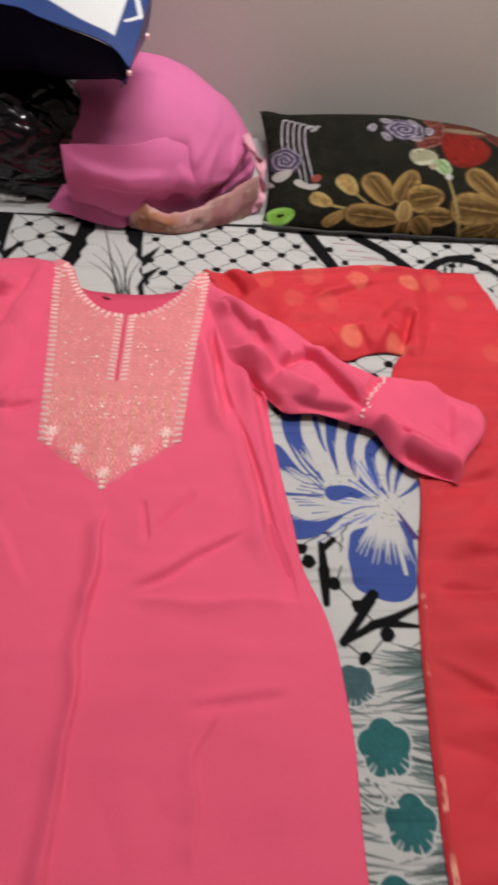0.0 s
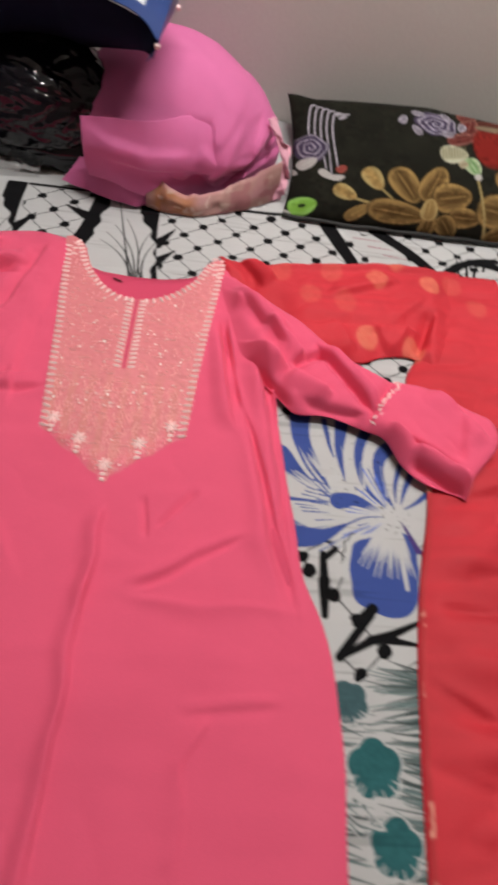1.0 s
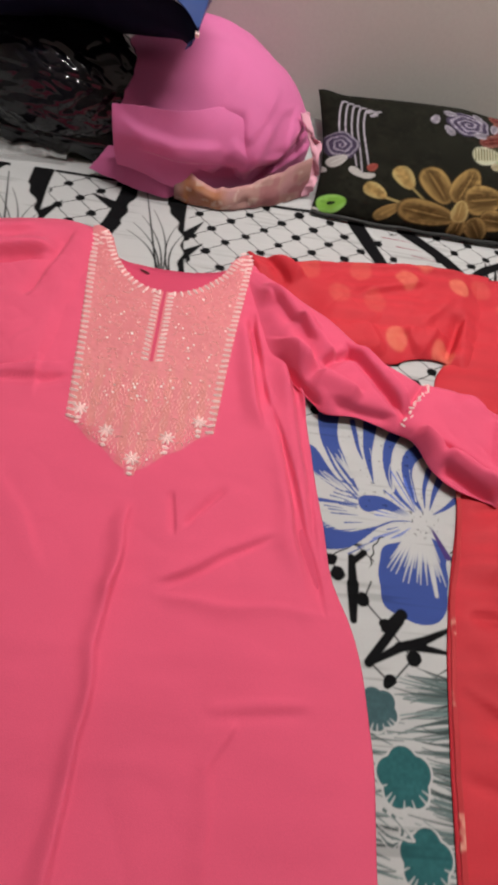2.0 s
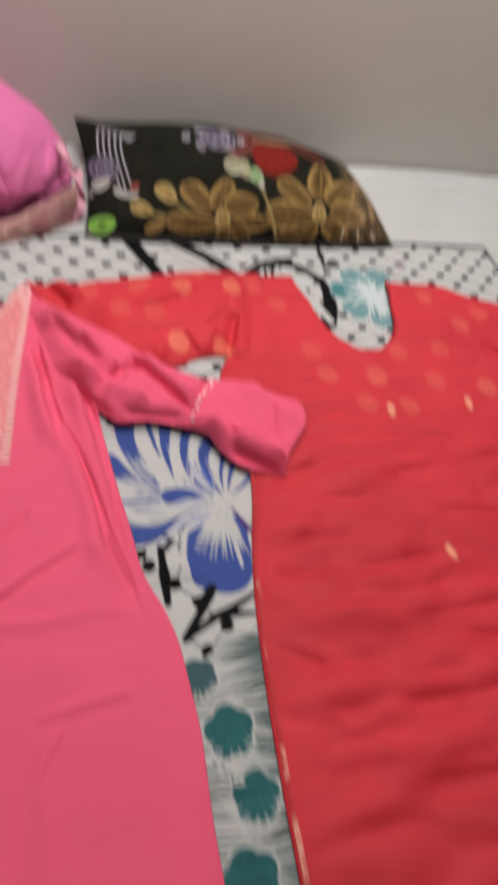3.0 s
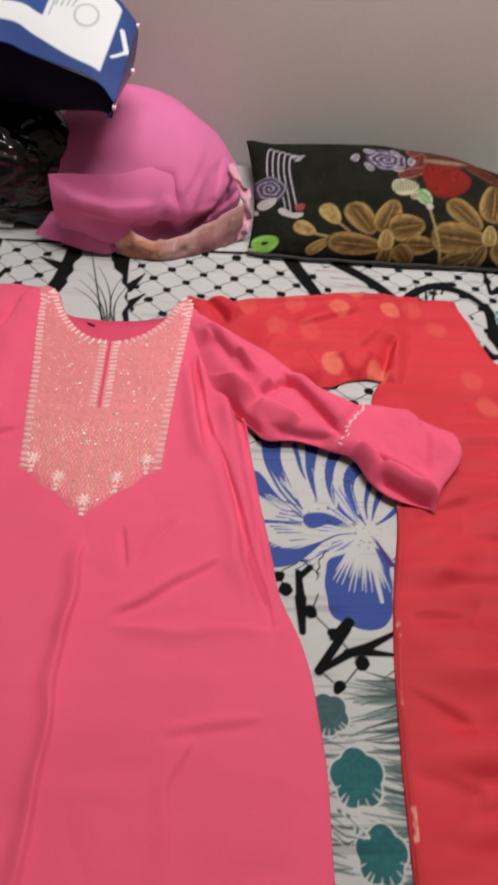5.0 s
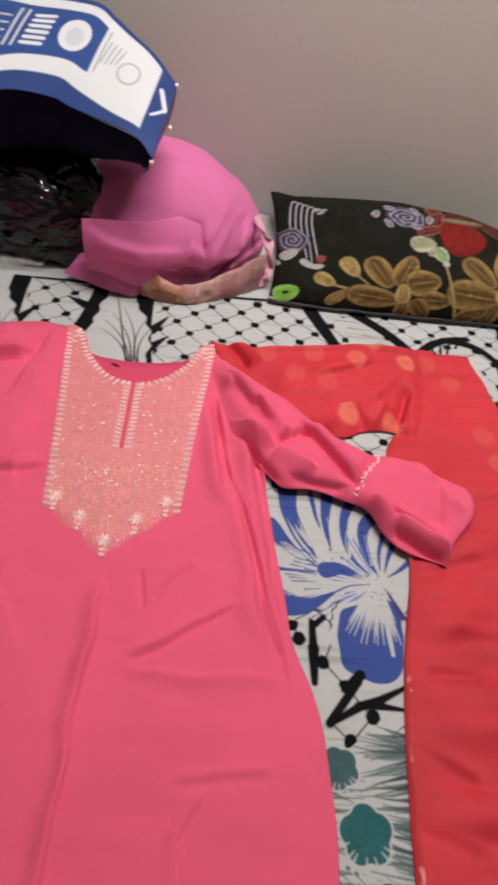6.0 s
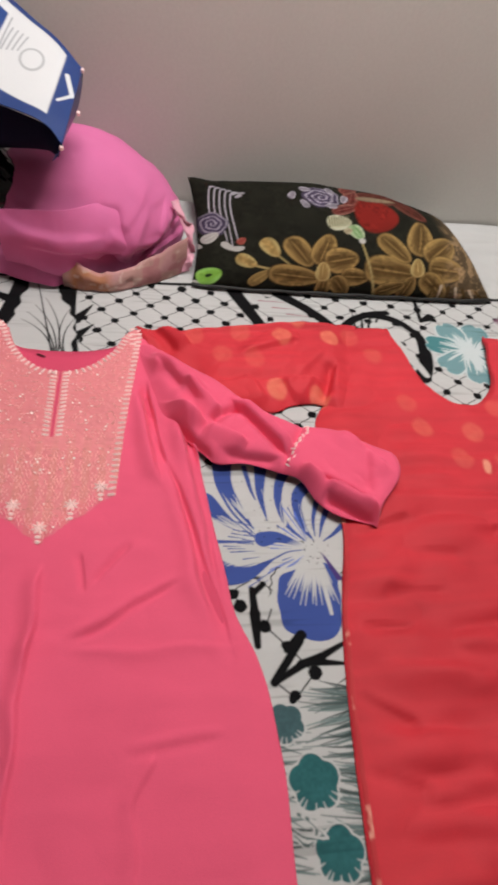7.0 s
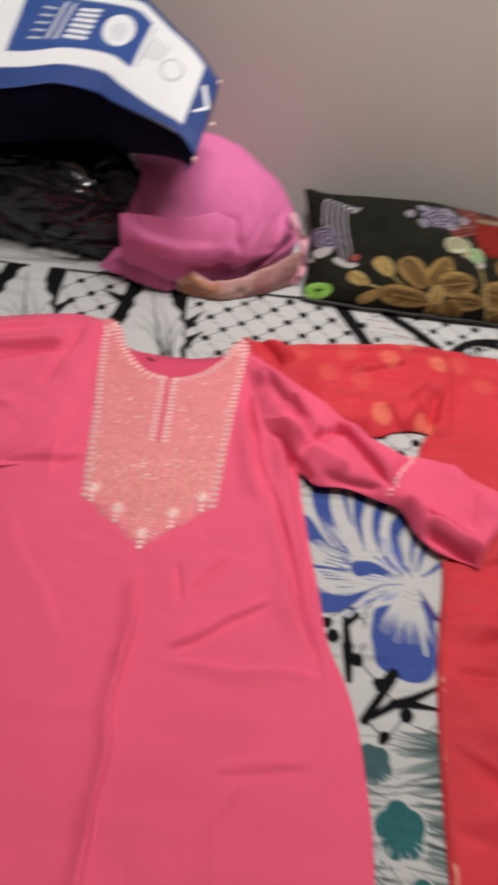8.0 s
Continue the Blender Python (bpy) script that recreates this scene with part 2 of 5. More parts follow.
def sheet_print(x, y):
    rgb = np.zeros(x.shape + (3,)) + WHITE
    rgb *= (1 + 0.03 * soft_noise(x, y * 14, 0.02, 3))[..., None]
    # the net of lines with a knot at each crossing
    ox, oy = 0.101, 1.090
    wx, wy = x - ox + 0.003 * soft_noise(x, y, 0.07, 8), y - oy + 0.003 * soft_noise(x, y, 0.07, 18)
    # steps of the net along its two ways: (0.0290, 0.0260) and (0.0253, -0.0325)
    det = -0.0290 * 0.0325 - 0.0260 * 0.0253
    u, v = (-0.0325 * wx - 0.0253 * wy) / det, (-0.0260 * wx + 0.0290 * wy) / det
    fu, fv = u - np.round(u), v - np.round(v)
    inside = (y < BORDER_Y - 0.004) & (x < BORDER_X - 0.004)
    bow = 0.035
    line = np.minimum(np.abs(fu + bow * np.sin(2 * math.pi * v)) * 0.039, np.abs(fv + bow * np.sin(2 * math.pi * u)) * 0.039)
    paint(rgb, smooth(0.0013, 0.0004, line) * inside * 0.85, INK)
    kx, ky = 0.0290 * fu + 0.0253 * fv, 0.0260 * fu - 0.0325 * fv
    size = 0.0070 + 0.0009 * soft_noise(np.round(u) * 1.7, np.round(v) * 1.3, 1.0, 4) + 0.0012 * soft_noise(x, y, 0.006, 19)
    paint(rgb, smooth(0.0009, -0.0009, np.hypot(kx * 0.92, ky) - size) * inside, INK)
    # border lines
    for y0, w in ((BORDER_Y, 0.0035),):
        paint(rgb, smooth(0.001, -0.001, np.abs(y - y0 - 0.004 * soft_noise(x, y * 0, 0.12, 6)) - w) * (x < BORDER_X), INK)
    paint(rgb, smooth(0.001, -0.001, np.abs(x - BORDER_X) - 0.0035) * (y < BORDER_Y), INK)
    return rgb


def sheet_motifs(rgb, x, y):
    # white leaf between black blades, above the pink kurta's neck
    for dx in (0.0, -0.225):
        stroke(rgb, x, y, -0.135 + dx, 0.90, -0.135 + dx, 1.16, 0.07, 0.055, WHITE, soft=0.004)
        stroke(rgb, x, y, -0.098 + dx, 1.160, -0.076 + dx, 0.94, 0.017, 0.012, INK, bend=-0.006)
        stroke(rgb, x, y, -0.078 + dx, 1.045, -0.052 + dx, 1.09, 0.010, 0.001, INK)
        stroke(rgb, x, y, -0.076 + dx, 1.0, -0.048 + dx, 1.035, 0.010, 0.001, INK)
        stroke(rgb, x, y, -0.172 + dx, 1.160, -0.203 + dx, 1.02, 0.020, 0.012, INK, bend=0.004)
        stroke(rgb, x, y, -0.200 + dx, 1.10, -0.235 + dx, 1.12, 0.010, 0.001, INK)
        a, b = along(x, y, -0.152 + dx, 1.16, -0.112 + dx, 0.95)
        shape = 0.047 * np.clip(np.sin(np.clip(a, 0, 1) * 2.3 + 0.15), 0, 1) + 0.003 * np.sin(a * 34)
        paint(rgb, smooth(0.002, -0.001, np.abs(b) - shape) * (a > 0) * (a < 1), WHITE)
        for k in (1, 2, 3, 4, 6, 7):
            lean, reach = (k - 4) * 0.17, 0.150 - 0.016 * abs(k - 4)
            x0, y0 = -0.100 + dx + 0.003 * (k - 4), 0.962
            stroke(rgb, x, y, x0, y0, x0 - reach * math.sin(0.22 - lean * 0.75), y0 + reach * math.cos(0.22 - lean * 0.75) * 0.95, 0.0016, 0.0004, INK, bend=0.010 * (1 if k > 4 else -1), soft=0.0009)
        stroke(rgb, x, y, -0.150 + dx, 1.145, -0.108 + dx, 0.95, 0.0008, 0.0018, INK, soft=0.0008)
    # leaning blades further along the border
    stroke(rgb, x, y, 0.205, 1.150, 0.258, 1.02, 0.014, 0.010, INK)
    a, b = along(x, y, 0.235, 1.14, 0.36, 1.05)
    paint(rgb, smooth(0.002, -0.001, np.abs(b) - 0.028 * np.sin(np.clip(a, 0, 1) * 3.1) - 0.003 * np.sin(a * 30)) * (a > 0) * (a < 1), WHITE * 0.95)
    for k in range(4):
        stroke(rgb, x, y, 0.25 + 0.025 * k, 1.125 - 0.018 * k, 0.30 + 0.02 * k, 1.125 - 0.02 * k, 0.0012, 0.0004, np.array([0.3, 0.05, 0.09]), soft=0.0008)
    stroke(rgb, x, y, 0.290, 1.150, 0.400, 1.02, 0.012, 0.010, INK, bend=0.012)
    # curling black tendril beside the neck of the red kurta
    stroke(rgb, x, y, 0.400, 1.050, 0.500, 1.105, 0.010, 0.007, INK, bend=0.014)
    stroke(rgb, x, y, 0.455, 1.095, 0.545, 1.040, 0.010, 0.008, INK, bend=0.018)
    stroke(rgb, x, y, 0.545, 1.048, 0.520, 0.925, 0.009, 0.016, INK, bend=0.012)
    for k in range(4):
        stroke(rgb, x, y, 0.425 + 0.014 * k, 1.045 + 0.007 * k, 0.43 + 0.018 * k, 1.10, 0.0030, 0.0010, INK)
    stroke(rgb, x, y, 0.47, 1.06, 0.53, 0.93, 0.014, 0.006, WHITE, bend=0.004)
    stroke(rgb, x, y, 0.572, 1.160, 0.566, 1.085, 0.004, 0.004, INK)
    stroke(rgb, x, y, 0.590, 1.100, 0.566, 1.085, 0.010, 0.004, INK)
    # pale blue-green flower in the neck opening, a wine-red bud beside it
    pale = np.array([0.17, 0.31, 0.34])
    for cx, cy, r in ((0.640, 1.0, 0.062),):
        d = np.hypot(x - cx, (y - cy) * 0.9)
        paint(rgb, smooth(r, r - 0.01, d + 0.008 * np.sin(np.arctan2(y - cy, x - cx) * 7)), np.array([0.52, 0.58, 0.60]))
        for k in range(7):
            petal(rgb, x, y, cx, cy, 51 * k + 12, 0.088, 0.036, pale if k % 3 else np.array([0.07, 0.22, 0.24]), start=0.42, seed=20 + k, rim=np.array([0.55, 0.62, 0.64]))
    for cx, cy in ((0.735, 1.095), (0.655, 0.902), (0.70, 1.03)):
        paint(rgb, smooth(0.014, 0.006, np.hypot(x - cx, y - cy)) * 0.7, np.array([0.22, 0.10, 0.16]))
    # blue flower between the two kurtas
    cx, cy = 0.260, 0.584
    hairs = random.Random(3)
    paint(rgb, smooth(0.004, -0.002, np.hypot((x - 0.215) / 1.15, (y - 0.640)) - 0.098), WHITE)
    petals = (((0.150, 0.740), (0.150, 0.695), (0.166, 0.650), (0.183, 0.616)), 0.0150, 0.0008), (((0.137, 0.725), (0.140, 0.690), (0.156, 0.645), (0.181, 0.611)), 0.0030, 0.0010), \
             (((0.120, 0.662), (0.148, 0.630), (0.182, 0.604)), 0.0150, 0.0008), (((0.124, 0.598), (0.150, 0.597), (0.180, 0.596)), 0.0030, 0.0008), \
             (((0.181, 0.722), (0.186, 0.685), (0.191, 0.664)), 0.0040, 0.0008), (((0.206, 0.728), (0.199, 0.675), (0.203, 0.630)), 0.0100, 0.0006), \
             (((0.243, 0.720), (0.228, 0.690), (0.223, 0.655), (0.231, 0.620), (0.252, 0.597)), 0.0085, 0.0012), (((0.270, 0.692), (0.253, 0.672), (0.248, 0.645), (0.254, 0.615), (0.263, 0.597)), 0.0110, 0.0010), \
             (((0.278, 0.660), (0.268, 0.630), (0.266, 0.604)), 0.0040, 0.0006), (((0.292, 0.650), (0.280, 0.625), (0.272, 0.602)), 0.0050, 0.0006), (((0.308, 0.620), (0.292, 0.606), (0.276, 0.596)), 0.0040, 0.0006), \
             (((0.128, 0.552), (0.165, 0.549), (0.206, 0.571)), 0.0190, 0.0008), (((0.206, 0.571), (0.225, 0.580), (0.250, 0.583)), 0.0012, 0.0006)
    for points, w0, w1 in petals:
        brush(rgb, x, y, points, w0, w1, BLUE)
    brush(rgb, x, y, ((0.266, 0.704), (0.243, 0.682), (0.236, 0.650), (0.243, 0.616), (0.254, 0.598)), 0.0040, 0.0015, WHITE)
    # pale hairs brushed over the petals, then blue ones over the white
    for x0, y0, x1, y1, rx, ry, n, w in ((0.176, 0.606, 0.137, 0.630, 0.010, 0.010, 16, 0.0011), (0.204, 0.577, 0.150, 0.570, 0.018, 0.010, 30, 0.0011), (0.176, 0.634, 0.160, 0.668, 0.006, 0.012, 9, 0.0010),
                                         (0.207, 0.640, 0.208, 0.672, 0.006, 0.012, 8, 0.0010), (0.256, 0.612, 0.258, 0.652, 0.006, 0.010, 9, 0.0010), (0.228, 0.622, 0.230, 0.655, 0.004, 0.010, 6, 0.0008)):
        for k in range(n):
            stroke(rgb, x, y, x0, y0, x1 + hairs.uniform(-rx, rx), y1 + hairs.uniform(-ry, ry), w, 0.0003, WHITE, bend=hairs.gauss(0, 0.002))
    for k in range(24):
        a = radians(hairs.uniform(95, 262))
        r0, r1 = hairs.uniform(0.016, 0.035), hairs.uniform(0.045, 0.075)
        stroke(rgb, x, y, cx + r1 * math.cos(a), cy + r1 * math.sin(a), cx + r0 * math.cos(a), cy + r0 * math.sin(a), 0.0009, 0.0003, BLUE * hairs.uniform(0.8, 2.2), soft=0.0007)
    for k in range(24):
        a, r = radians(hairs.uniform(150, 215)), hairs.uniform(0.086, 0.125)
        stroke(rgb, x, y, cx + r * math.cos(a), cy + r * math.sin(a), cx + (r - 0.022) * math.cos(a), cy + (r - 0.022) * math.sin(a), 0.0009, 0.0003, BLUE, soft=0.0007)
    # its blue tongue and the large lower petal
    brush(rgb, x, y, ((0.194, 0.600), (0.212, 0.603), (0.232, 0.596), (0.254, 0.584)), 0.0115, 0.0020, BLUE)
    for k in range(9):
        stroke(rgb, x, y, 0.257, 0.585, 0.214 + 0.003 * k, 0.586 + 0.0018 * k, 0.0013, 0.0003, WHITE)
    # radii of the lower petal
    lower = (0.040, 0.043, 0.056, 0.057, 0.046, 0.044, 0.047, 0.042, 0.042, 0.044, 0.053, 0.052, 0.055, 0.055, 0.048, 0.040)
    blot(rgb, x, y, 0.243, 0.512, lower, WHITE, grow=0.006)
    blot(rgb, x, y, 0.243, 0.512, lower, BLUE)
    blot(rgb, x, y, 0.243, 0.512, lower, INK, grow=0.0095, wavy=0.0012, line=0.0007, arc=(125, 335))
    stroke(rgb, x, y, 0.258, 0.590, 0.238, 0.560, 0.006, 0.001, WHITE, bend=0.004)
    for k in range(34):
        a, far = radians(228 + 1.75 * k + hairs.gauss(0, 1.0)), 0.045 + 0.030 * (k % 3) / 2 + hairs.uniform(0, 0.010)
        stroke(rgb, x, y, cx, cy + 0.004, cx + far * math.cos(a), cy + far * math.sin(a), 0.0034, 0.0004, WHITE)
    stroke(rgb, x, y, 0.262, 0.575, 0.267, 0.492, 0.0045, 0.0022, WHITE)
    stroke(rgb, x, y, 0.270, 0.578, 0.286, 0.540, 0.0012, 0.0040, BLUE * np.array([1.5, 0.5, 0.6]))
    d = np.hypot(x - cx, y - cy)
    paint(rgb, smooth(0.020, 0.008, d), WHITE)
    speck = soft_noise(x, y, 0.0030, 31)
    paint(rgb, smooth(0.026, 0.018, d) * smooth(0.60, 0.8, speck) * 0.6, INK)
    dots = soft_noise(x, y, 0.0042, 32)
    paint(rgb, smooth(0.072, 0.066, np.hypot(x - 0.205, y - 0.652)) * smooth(0.72, 0.88, dots) * 0.45, INK)
    # black twigs below it
    paint(rgb, smooth(0.004, -0.002, np.hypot((x - 0.205) / 1.5, (y - 0.452) / 1.45) - 0.046) * (rgb.sum(-1) < 3) * smooth(0.02, 0.0, y - 0.52 + 0.8 * (x - 0.2)) * (rgb[..., 2] < rgb[..., 0] * 1.4), WHITE)
    for row in ((0.186, 0.535, 0.172, 0.522, 0.004, 0.004), (0.171, 0.528, 0.171, 0.488, 0.004, 0.006), (0.171, 0.495, 0.170, 0.455, 0.007, 0.004), (0.184, 0.412, 0.221, 0.459, 0.005, 0.005),
                (0.184, 0.411, 0.220, 0.431, 0.003, 0.005), (0.218, 0.431, 0.243, 0.437, 0.005, 0.006), (0.238, 0.436, 0.285, 0.459, 0.005, 0.002), (0.236, 0.433, 0.285, 0.428, 0.005, 0.001)):
        stroke(rgb, x, y, *row)
    stroke(rgb, x, y, 0.212, 0.456, 0.224, 0.466, 0.005, 0.0065, INK)
    for x0, y0, x1, y1 in ((0.183, 0.478, 0.206, 0.452), (0.206, 0.452, 0.232, 0.420), (0.232, 0.420, 0.207, 0.394), (0.186, 0.412, 0.206, 0.393), (0.192, 0.500, 0.184, 0.482)):
        stroke(rgb, x, y, x0, y0, x1, y1, 0.0009, 0.0009, INK)
    for kx, ky in ((0.154, 0.506), (0.181, 0.479), (0.206, 0.452), (0.233, 0.420), (0.205, 0.393)):
        paint(rgb, smooth(0.0012, -0.0008, np.hypot(x - kx, (y - ky) * 0.9) - 0.0078 - 0.0012 * soft_noise(x, y, 0.005, 33)), INK)
    # teal flowers towards the bed's front
    zone = (x > 0.10) & (x < 0.36) & (y < 0.392 + 0.012 * np.sin(x * 60))
    paint(rgb, zone * 1.0, WHITE * 0.97)
    feather = np.array([0.10, 0.14, 0.14])
    for k in range(330):
        y0 = 0.06 + 0.00105 * k + hairs.gauss(0, 0.002)
        x0, reach = 0.292 + hairs.gauss(0, 0.006), hairs.uniform(0.030, 0.085)
        sag = 0.010 * math.sin(y0 * 48) + hairs.gauss(0, 0.002)
        stroke(rgb, x, y, x0, y0 - sag, x0 - reach, y0 + 0.3 * sag, hairs.uniform(0.0012, 0.0026), 0.0003, feather * hairs.uniform(0.3, 1.8), bend=hairs.gauss(0.002, 0.003))
    for k in range(60):
        y0 = 0.07 + 0.0053 * k + hairs.gauss(0, 0.003)
        stroke(rgb, x, y, 0.170, y0, 0.170 + hairs.uniform(0.02, 0.050), y0 + hairs.gauss(-0.004, 0.005), 0.0015, 0.0003, feather * hairs.uniform(0.4, 1.6))
    for cx, cy, size, tint in ((0.190, 0.368, 0.0205, np.array([0.060, 0.120, 0.135])), (0.212, 0.309, 0.0265, TEAL), (0.226, 0.246, 0.0240, TEAL), (0.205, 0.180, 0.0280, TEAL), (0.230, 0.110, 0.0300, TEAL)):
        radii = [size * (0.86 + 0.17 * abs(math.cos(2.5 * a + cx * 40))) for a in np.linspace(0, 2 * math.pi, 60, endpoint=False)]
        blot(rgb, x, y, cx, cy, radii, WHITE, grow=0.0022)
        blot(rgb, x, y, cx, cy, radii, tint * (1 + 0.10 * soft_noise(x, y, 0.012, 9) + 0.10 * soft_noise(x, y, 0.003, 39))[..., None])
        for k in range(7):
            a = radians(200 + 22 * k + hairs.gauss(0, 6))
            stroke(rgb, x, y, cx + 1.1 * size * math.cos(a), cy + 1.1 * size * math.sin(a), cx + 0.72 * size * math.cos(a), cy + 0.72 * size * math.sin(a), 0.0013, 0.0003, WHITE)
    for k in range(5):
        brush(rgb, x, y, ((0.186 + 0.004 * k, 0.284 - 0.002 * k), (0.204 + 0.003 * k, 0.272 - 0.003 * k), (0.196, 0.252 + 0.003 * k), (0.184, 0.262 + 0.002 * k)), 0.0016, 0.0006, feather * (0.6 + 0.5 * (k % 2)) if k % 2 else WHITE, steps=9)
    # plain white margin outside the border
    paint(rgb, (y > BORDER_Y + 0.0045) * 1.0, WHITE * 1.02)
    # slubs of the coarse weave run across every colour
    slub = smooth(0.25, 0.8, soft_noise(x * 0.05, y, 0.0036, 15)) * smooth(-0.3, 0.5, soft_noise(x * 0.12, y, 0.011, 16))
    rgb *= (1 - 0.26 * slub * (y < BORDER_Y))[..., None]
    return rgb


def sheet_height(x, y):
    z = BED_Z + 0.0012 * soft_noise(x, y, 0.09, 1) + 0.0007 * soft_noise(x, y * 3, 0.05, 2)
    band = smooth(1.17, 1.22, y)
    z += band * (0.004 * np.sin(y * 75 + 2.2 * soft_noise(x, y, 0.3, 5)) + 0.004 * soft_noise(x * 0.4, y * 3, 0.05, 7) + 0.012 * smooth(1.2, 1.42, y))
    z += crease(x, y, 0.02, 1.172, 1.0, 1.172, 0.004, 0.006)
    return z


def sheet_patch(xs, ys):
    x, y = np.meshgrid(xs, ys)
    rgb = sheet_motifs(sheet_print(x, y), x, y)
    return np.stack([x, y, sheet_height(x, y)], -1), np.clip(rgb, 0.004, 0.9)


FINE = 0.0016
bedsheet = thing("bedsheet", "white cotton bedsheet with black net, blue and teal flower print", "bedsheet", at=(0, 0, BED_Z))
bedsheet.location = (0, 0, 0)
x_all = np.concatenate([np.linspace(BED[0], -0.5, 12)[:-1], np.arange(-0.5, 1.04, FINE), np.linspace(1.04, BED[2], 8)[1:]])
y_top = np.arange(0.85, 1.20, FINE)
P, C = sheet_patch(x_all, y_top)
grid_mesh("printed_border", P, SHEET, colour=C, parent=bedsheet)
y_margin = np.concatenate([[y_top[-1]], np.linspace(1.205, WALL_Y - 0.006, 50)])
P, C = sheet_patch(x_all[::3], y_margin)
grid_mesh("plain_margin", P, SHEET, colour=C, parent=bedsheet, label="plain white sheet margin with soft folds")
P, C = sheet_patch(np.arange(0.10, 0.34, 0.0010), np.concatenate([np.arange(0.16, 0.85, 0.0010), [0.85]]))
grid_mesh("printed_middle", P, SHEET, colour=C, parent=bedsheet)
P, C = sheet_patch(np.linspace(BED[0], 0.10, 40), np.linspace(BED[1], 0.85, 40))
grid_mesh("printed_side", P, SHEET, colour=C, parent=bedsheet)
P, C = sheet_patch(np.linspace(0.339, BED[2], 40), np.linspace(BED[1], 0.85, 40))
grid_mesh("printed_side", P, SHEET, colour=C, parent=bedsheet)
P, C = sheet_patch(np.linspace(0.10, 0.339, 10), np.linspace(BED[1], 0.16, 10))
grid_mesh("printed_front", P, SHEET, colour=C, parent=bedsheet)

# ---- red kurta, lying on the sheet ----
RX = 0.577


def red_colour(x, y):
    base = np.zeros(x.shape + (3,)) + np.array([0.58, 0.031, 0.047])
    base *= (1 + 0.10 * soft_noise(x, y, 0.10, 12) + 0.06 * soft_noise(x * 0.4, y * 6, 0.05, 13))[..., None]
    spots = ((0.270, 0.990, 0.7), (0.358, 0.995, 0.85), (0.247, 0.868, 0.85), (0.318, 0.860, 0.8), (0.303, 1.036, 0.7), (0.218, 0.935, 0.22), (0.165, 0.945, 0.25), (0.20, 1.00, 0.3), (0.12, 0.99, 0.25), (0.432, 0.962, 0.3), (0.400, 1.01, 0.25),
             (0.477, 0.796, 0.4), (0.559, 0.786, 0.45), (0.464, 0.850, 0.3), (0.62, 0.84, 0.3), (0.589, 0.720, 0.35), (0.748, 0.748, 0.45), (0.70, 0.84, 0.3), (0.66, 0.77, 0.3), (0.77, 0.90, 0.35), (0.82, 0.93, 0.3), (0.52, 0.73, 0.3), (0.73, 0.98, 0.3))
    for cx, cy, k in spots:
        d = np.hypot((x - cx) / 0.0175, (y - cy) / 0.021)
        paint(base, smooth(1.12, 0.78, d) * k * (0.8 + 0.2 * soft_noise(x, y, 0.006, 14)), np.array([0.74, 0.19, 0.12]))
    for cx, cy in ((0.554, 0.712), (0.547, 0.468), (0.70, 0.72)):
        paint(base, smooth(1.0, 0.5, np.hypot((x - cx) / 0.008, (y - cy) / 0.016)) * 0.8, np.array([0.80, 0.36, 0.24]))
    return base


def red_height(x, y):
    wob = y + 0.02 * soft_noise(x, y, 0.12, 23)
    z = 0.0015 * soft_noise(x, y, 0.06, 21) + 0.0075 * np.abs(soft_noise(x * 0.34, wob, 0.042, 22)) ** 0.8 + 0.0030 * soft_noise(x * 0.45, wob, 0.020, 24)
    lines = ((0.385, 0.573, 0.46, 0.566, -0.003, 0.006), (0.56, 0.534, 0.70, 0.515, -0.003, 0.006), (0.48, 0.472, 0.53, 0.470, -0.003, 0.006), (0.275, 0.390, 0.335, 0.352, -0.005, 0.008),
                (0.27, 0.308, 0.33, 0.290, -0.004, 0.008), (0.40, 0.222, 0.55, 0.210, -0.004, 0.010), (0.34, 0.45, 0.50, 0.43, 0.003, 0.02), (0.30, 0.34, 0.55, 0.33, 0.004, 0.02),
                (0.36, 0.66, 0.62, 0.65, 0.003, 0.012), (0.42, 0.74, 0.60, 0.72, 0.003, 0.012), (0.50, 0.60, 0.75, 0.62, -0.003, 0.008), (0.45, 0.39, 0.72, 0.40, -0.003, 0.007), (0.34, 0.515, 0.42, 0.512, -0.003, 0.006), (0.32, 0.60, 0.40, 0.625, -0.004, 0.007), (0.30, 0.47, 0.36, 0.465, -0.004, 0.006), (0.42, 0.30, 0.60, 0.29, -0.004, 0.008), (0.36, 0.26, 0.50, 0.265, 0.004, 0.015), (0.31, 0.42, 0.44, 0.40, 0.004, 0.012), (0.52, 0.36, 0.66, 0.345, -0.004, 0.007), (0.56, 0.66, 0.70, 0.655, -0.003, 0.007))
    for x0, y0, x1, y1, high, wide in lines:
        z = z + crease(x, y, x0, y0, x1, y1, high * 1.5, wide * 0.8)
    return z


def red_top(x, y):
    return sheet_height(x, y) + 0.010 + red_height(x, y)


def edge_fall(u, p=6):
    return 1 - np.abs(2 * u - 1) ** p


red = thing("red_kurta", "red silk kurta with faint gold dots laid flat on the bedsheet", "kurta", "laid out kurtas")
v = np.linspace(0, 1, 230)[:, None]
u = np.linspace(0, 1, 230)[None, :]
left_y = [-0.05, 0.10, 0.222, 0.272, 0.380, 0.479, 0.516, 0.608, 0.72, 0.82, 0.90, 0.97, 1.045]
left_x = [0.244, 0.246, 0.251, 0.254, 0.263, 0.276, 0.283, 0.302, 0.301, 0.284, 0.345, 0.372, 0.385]
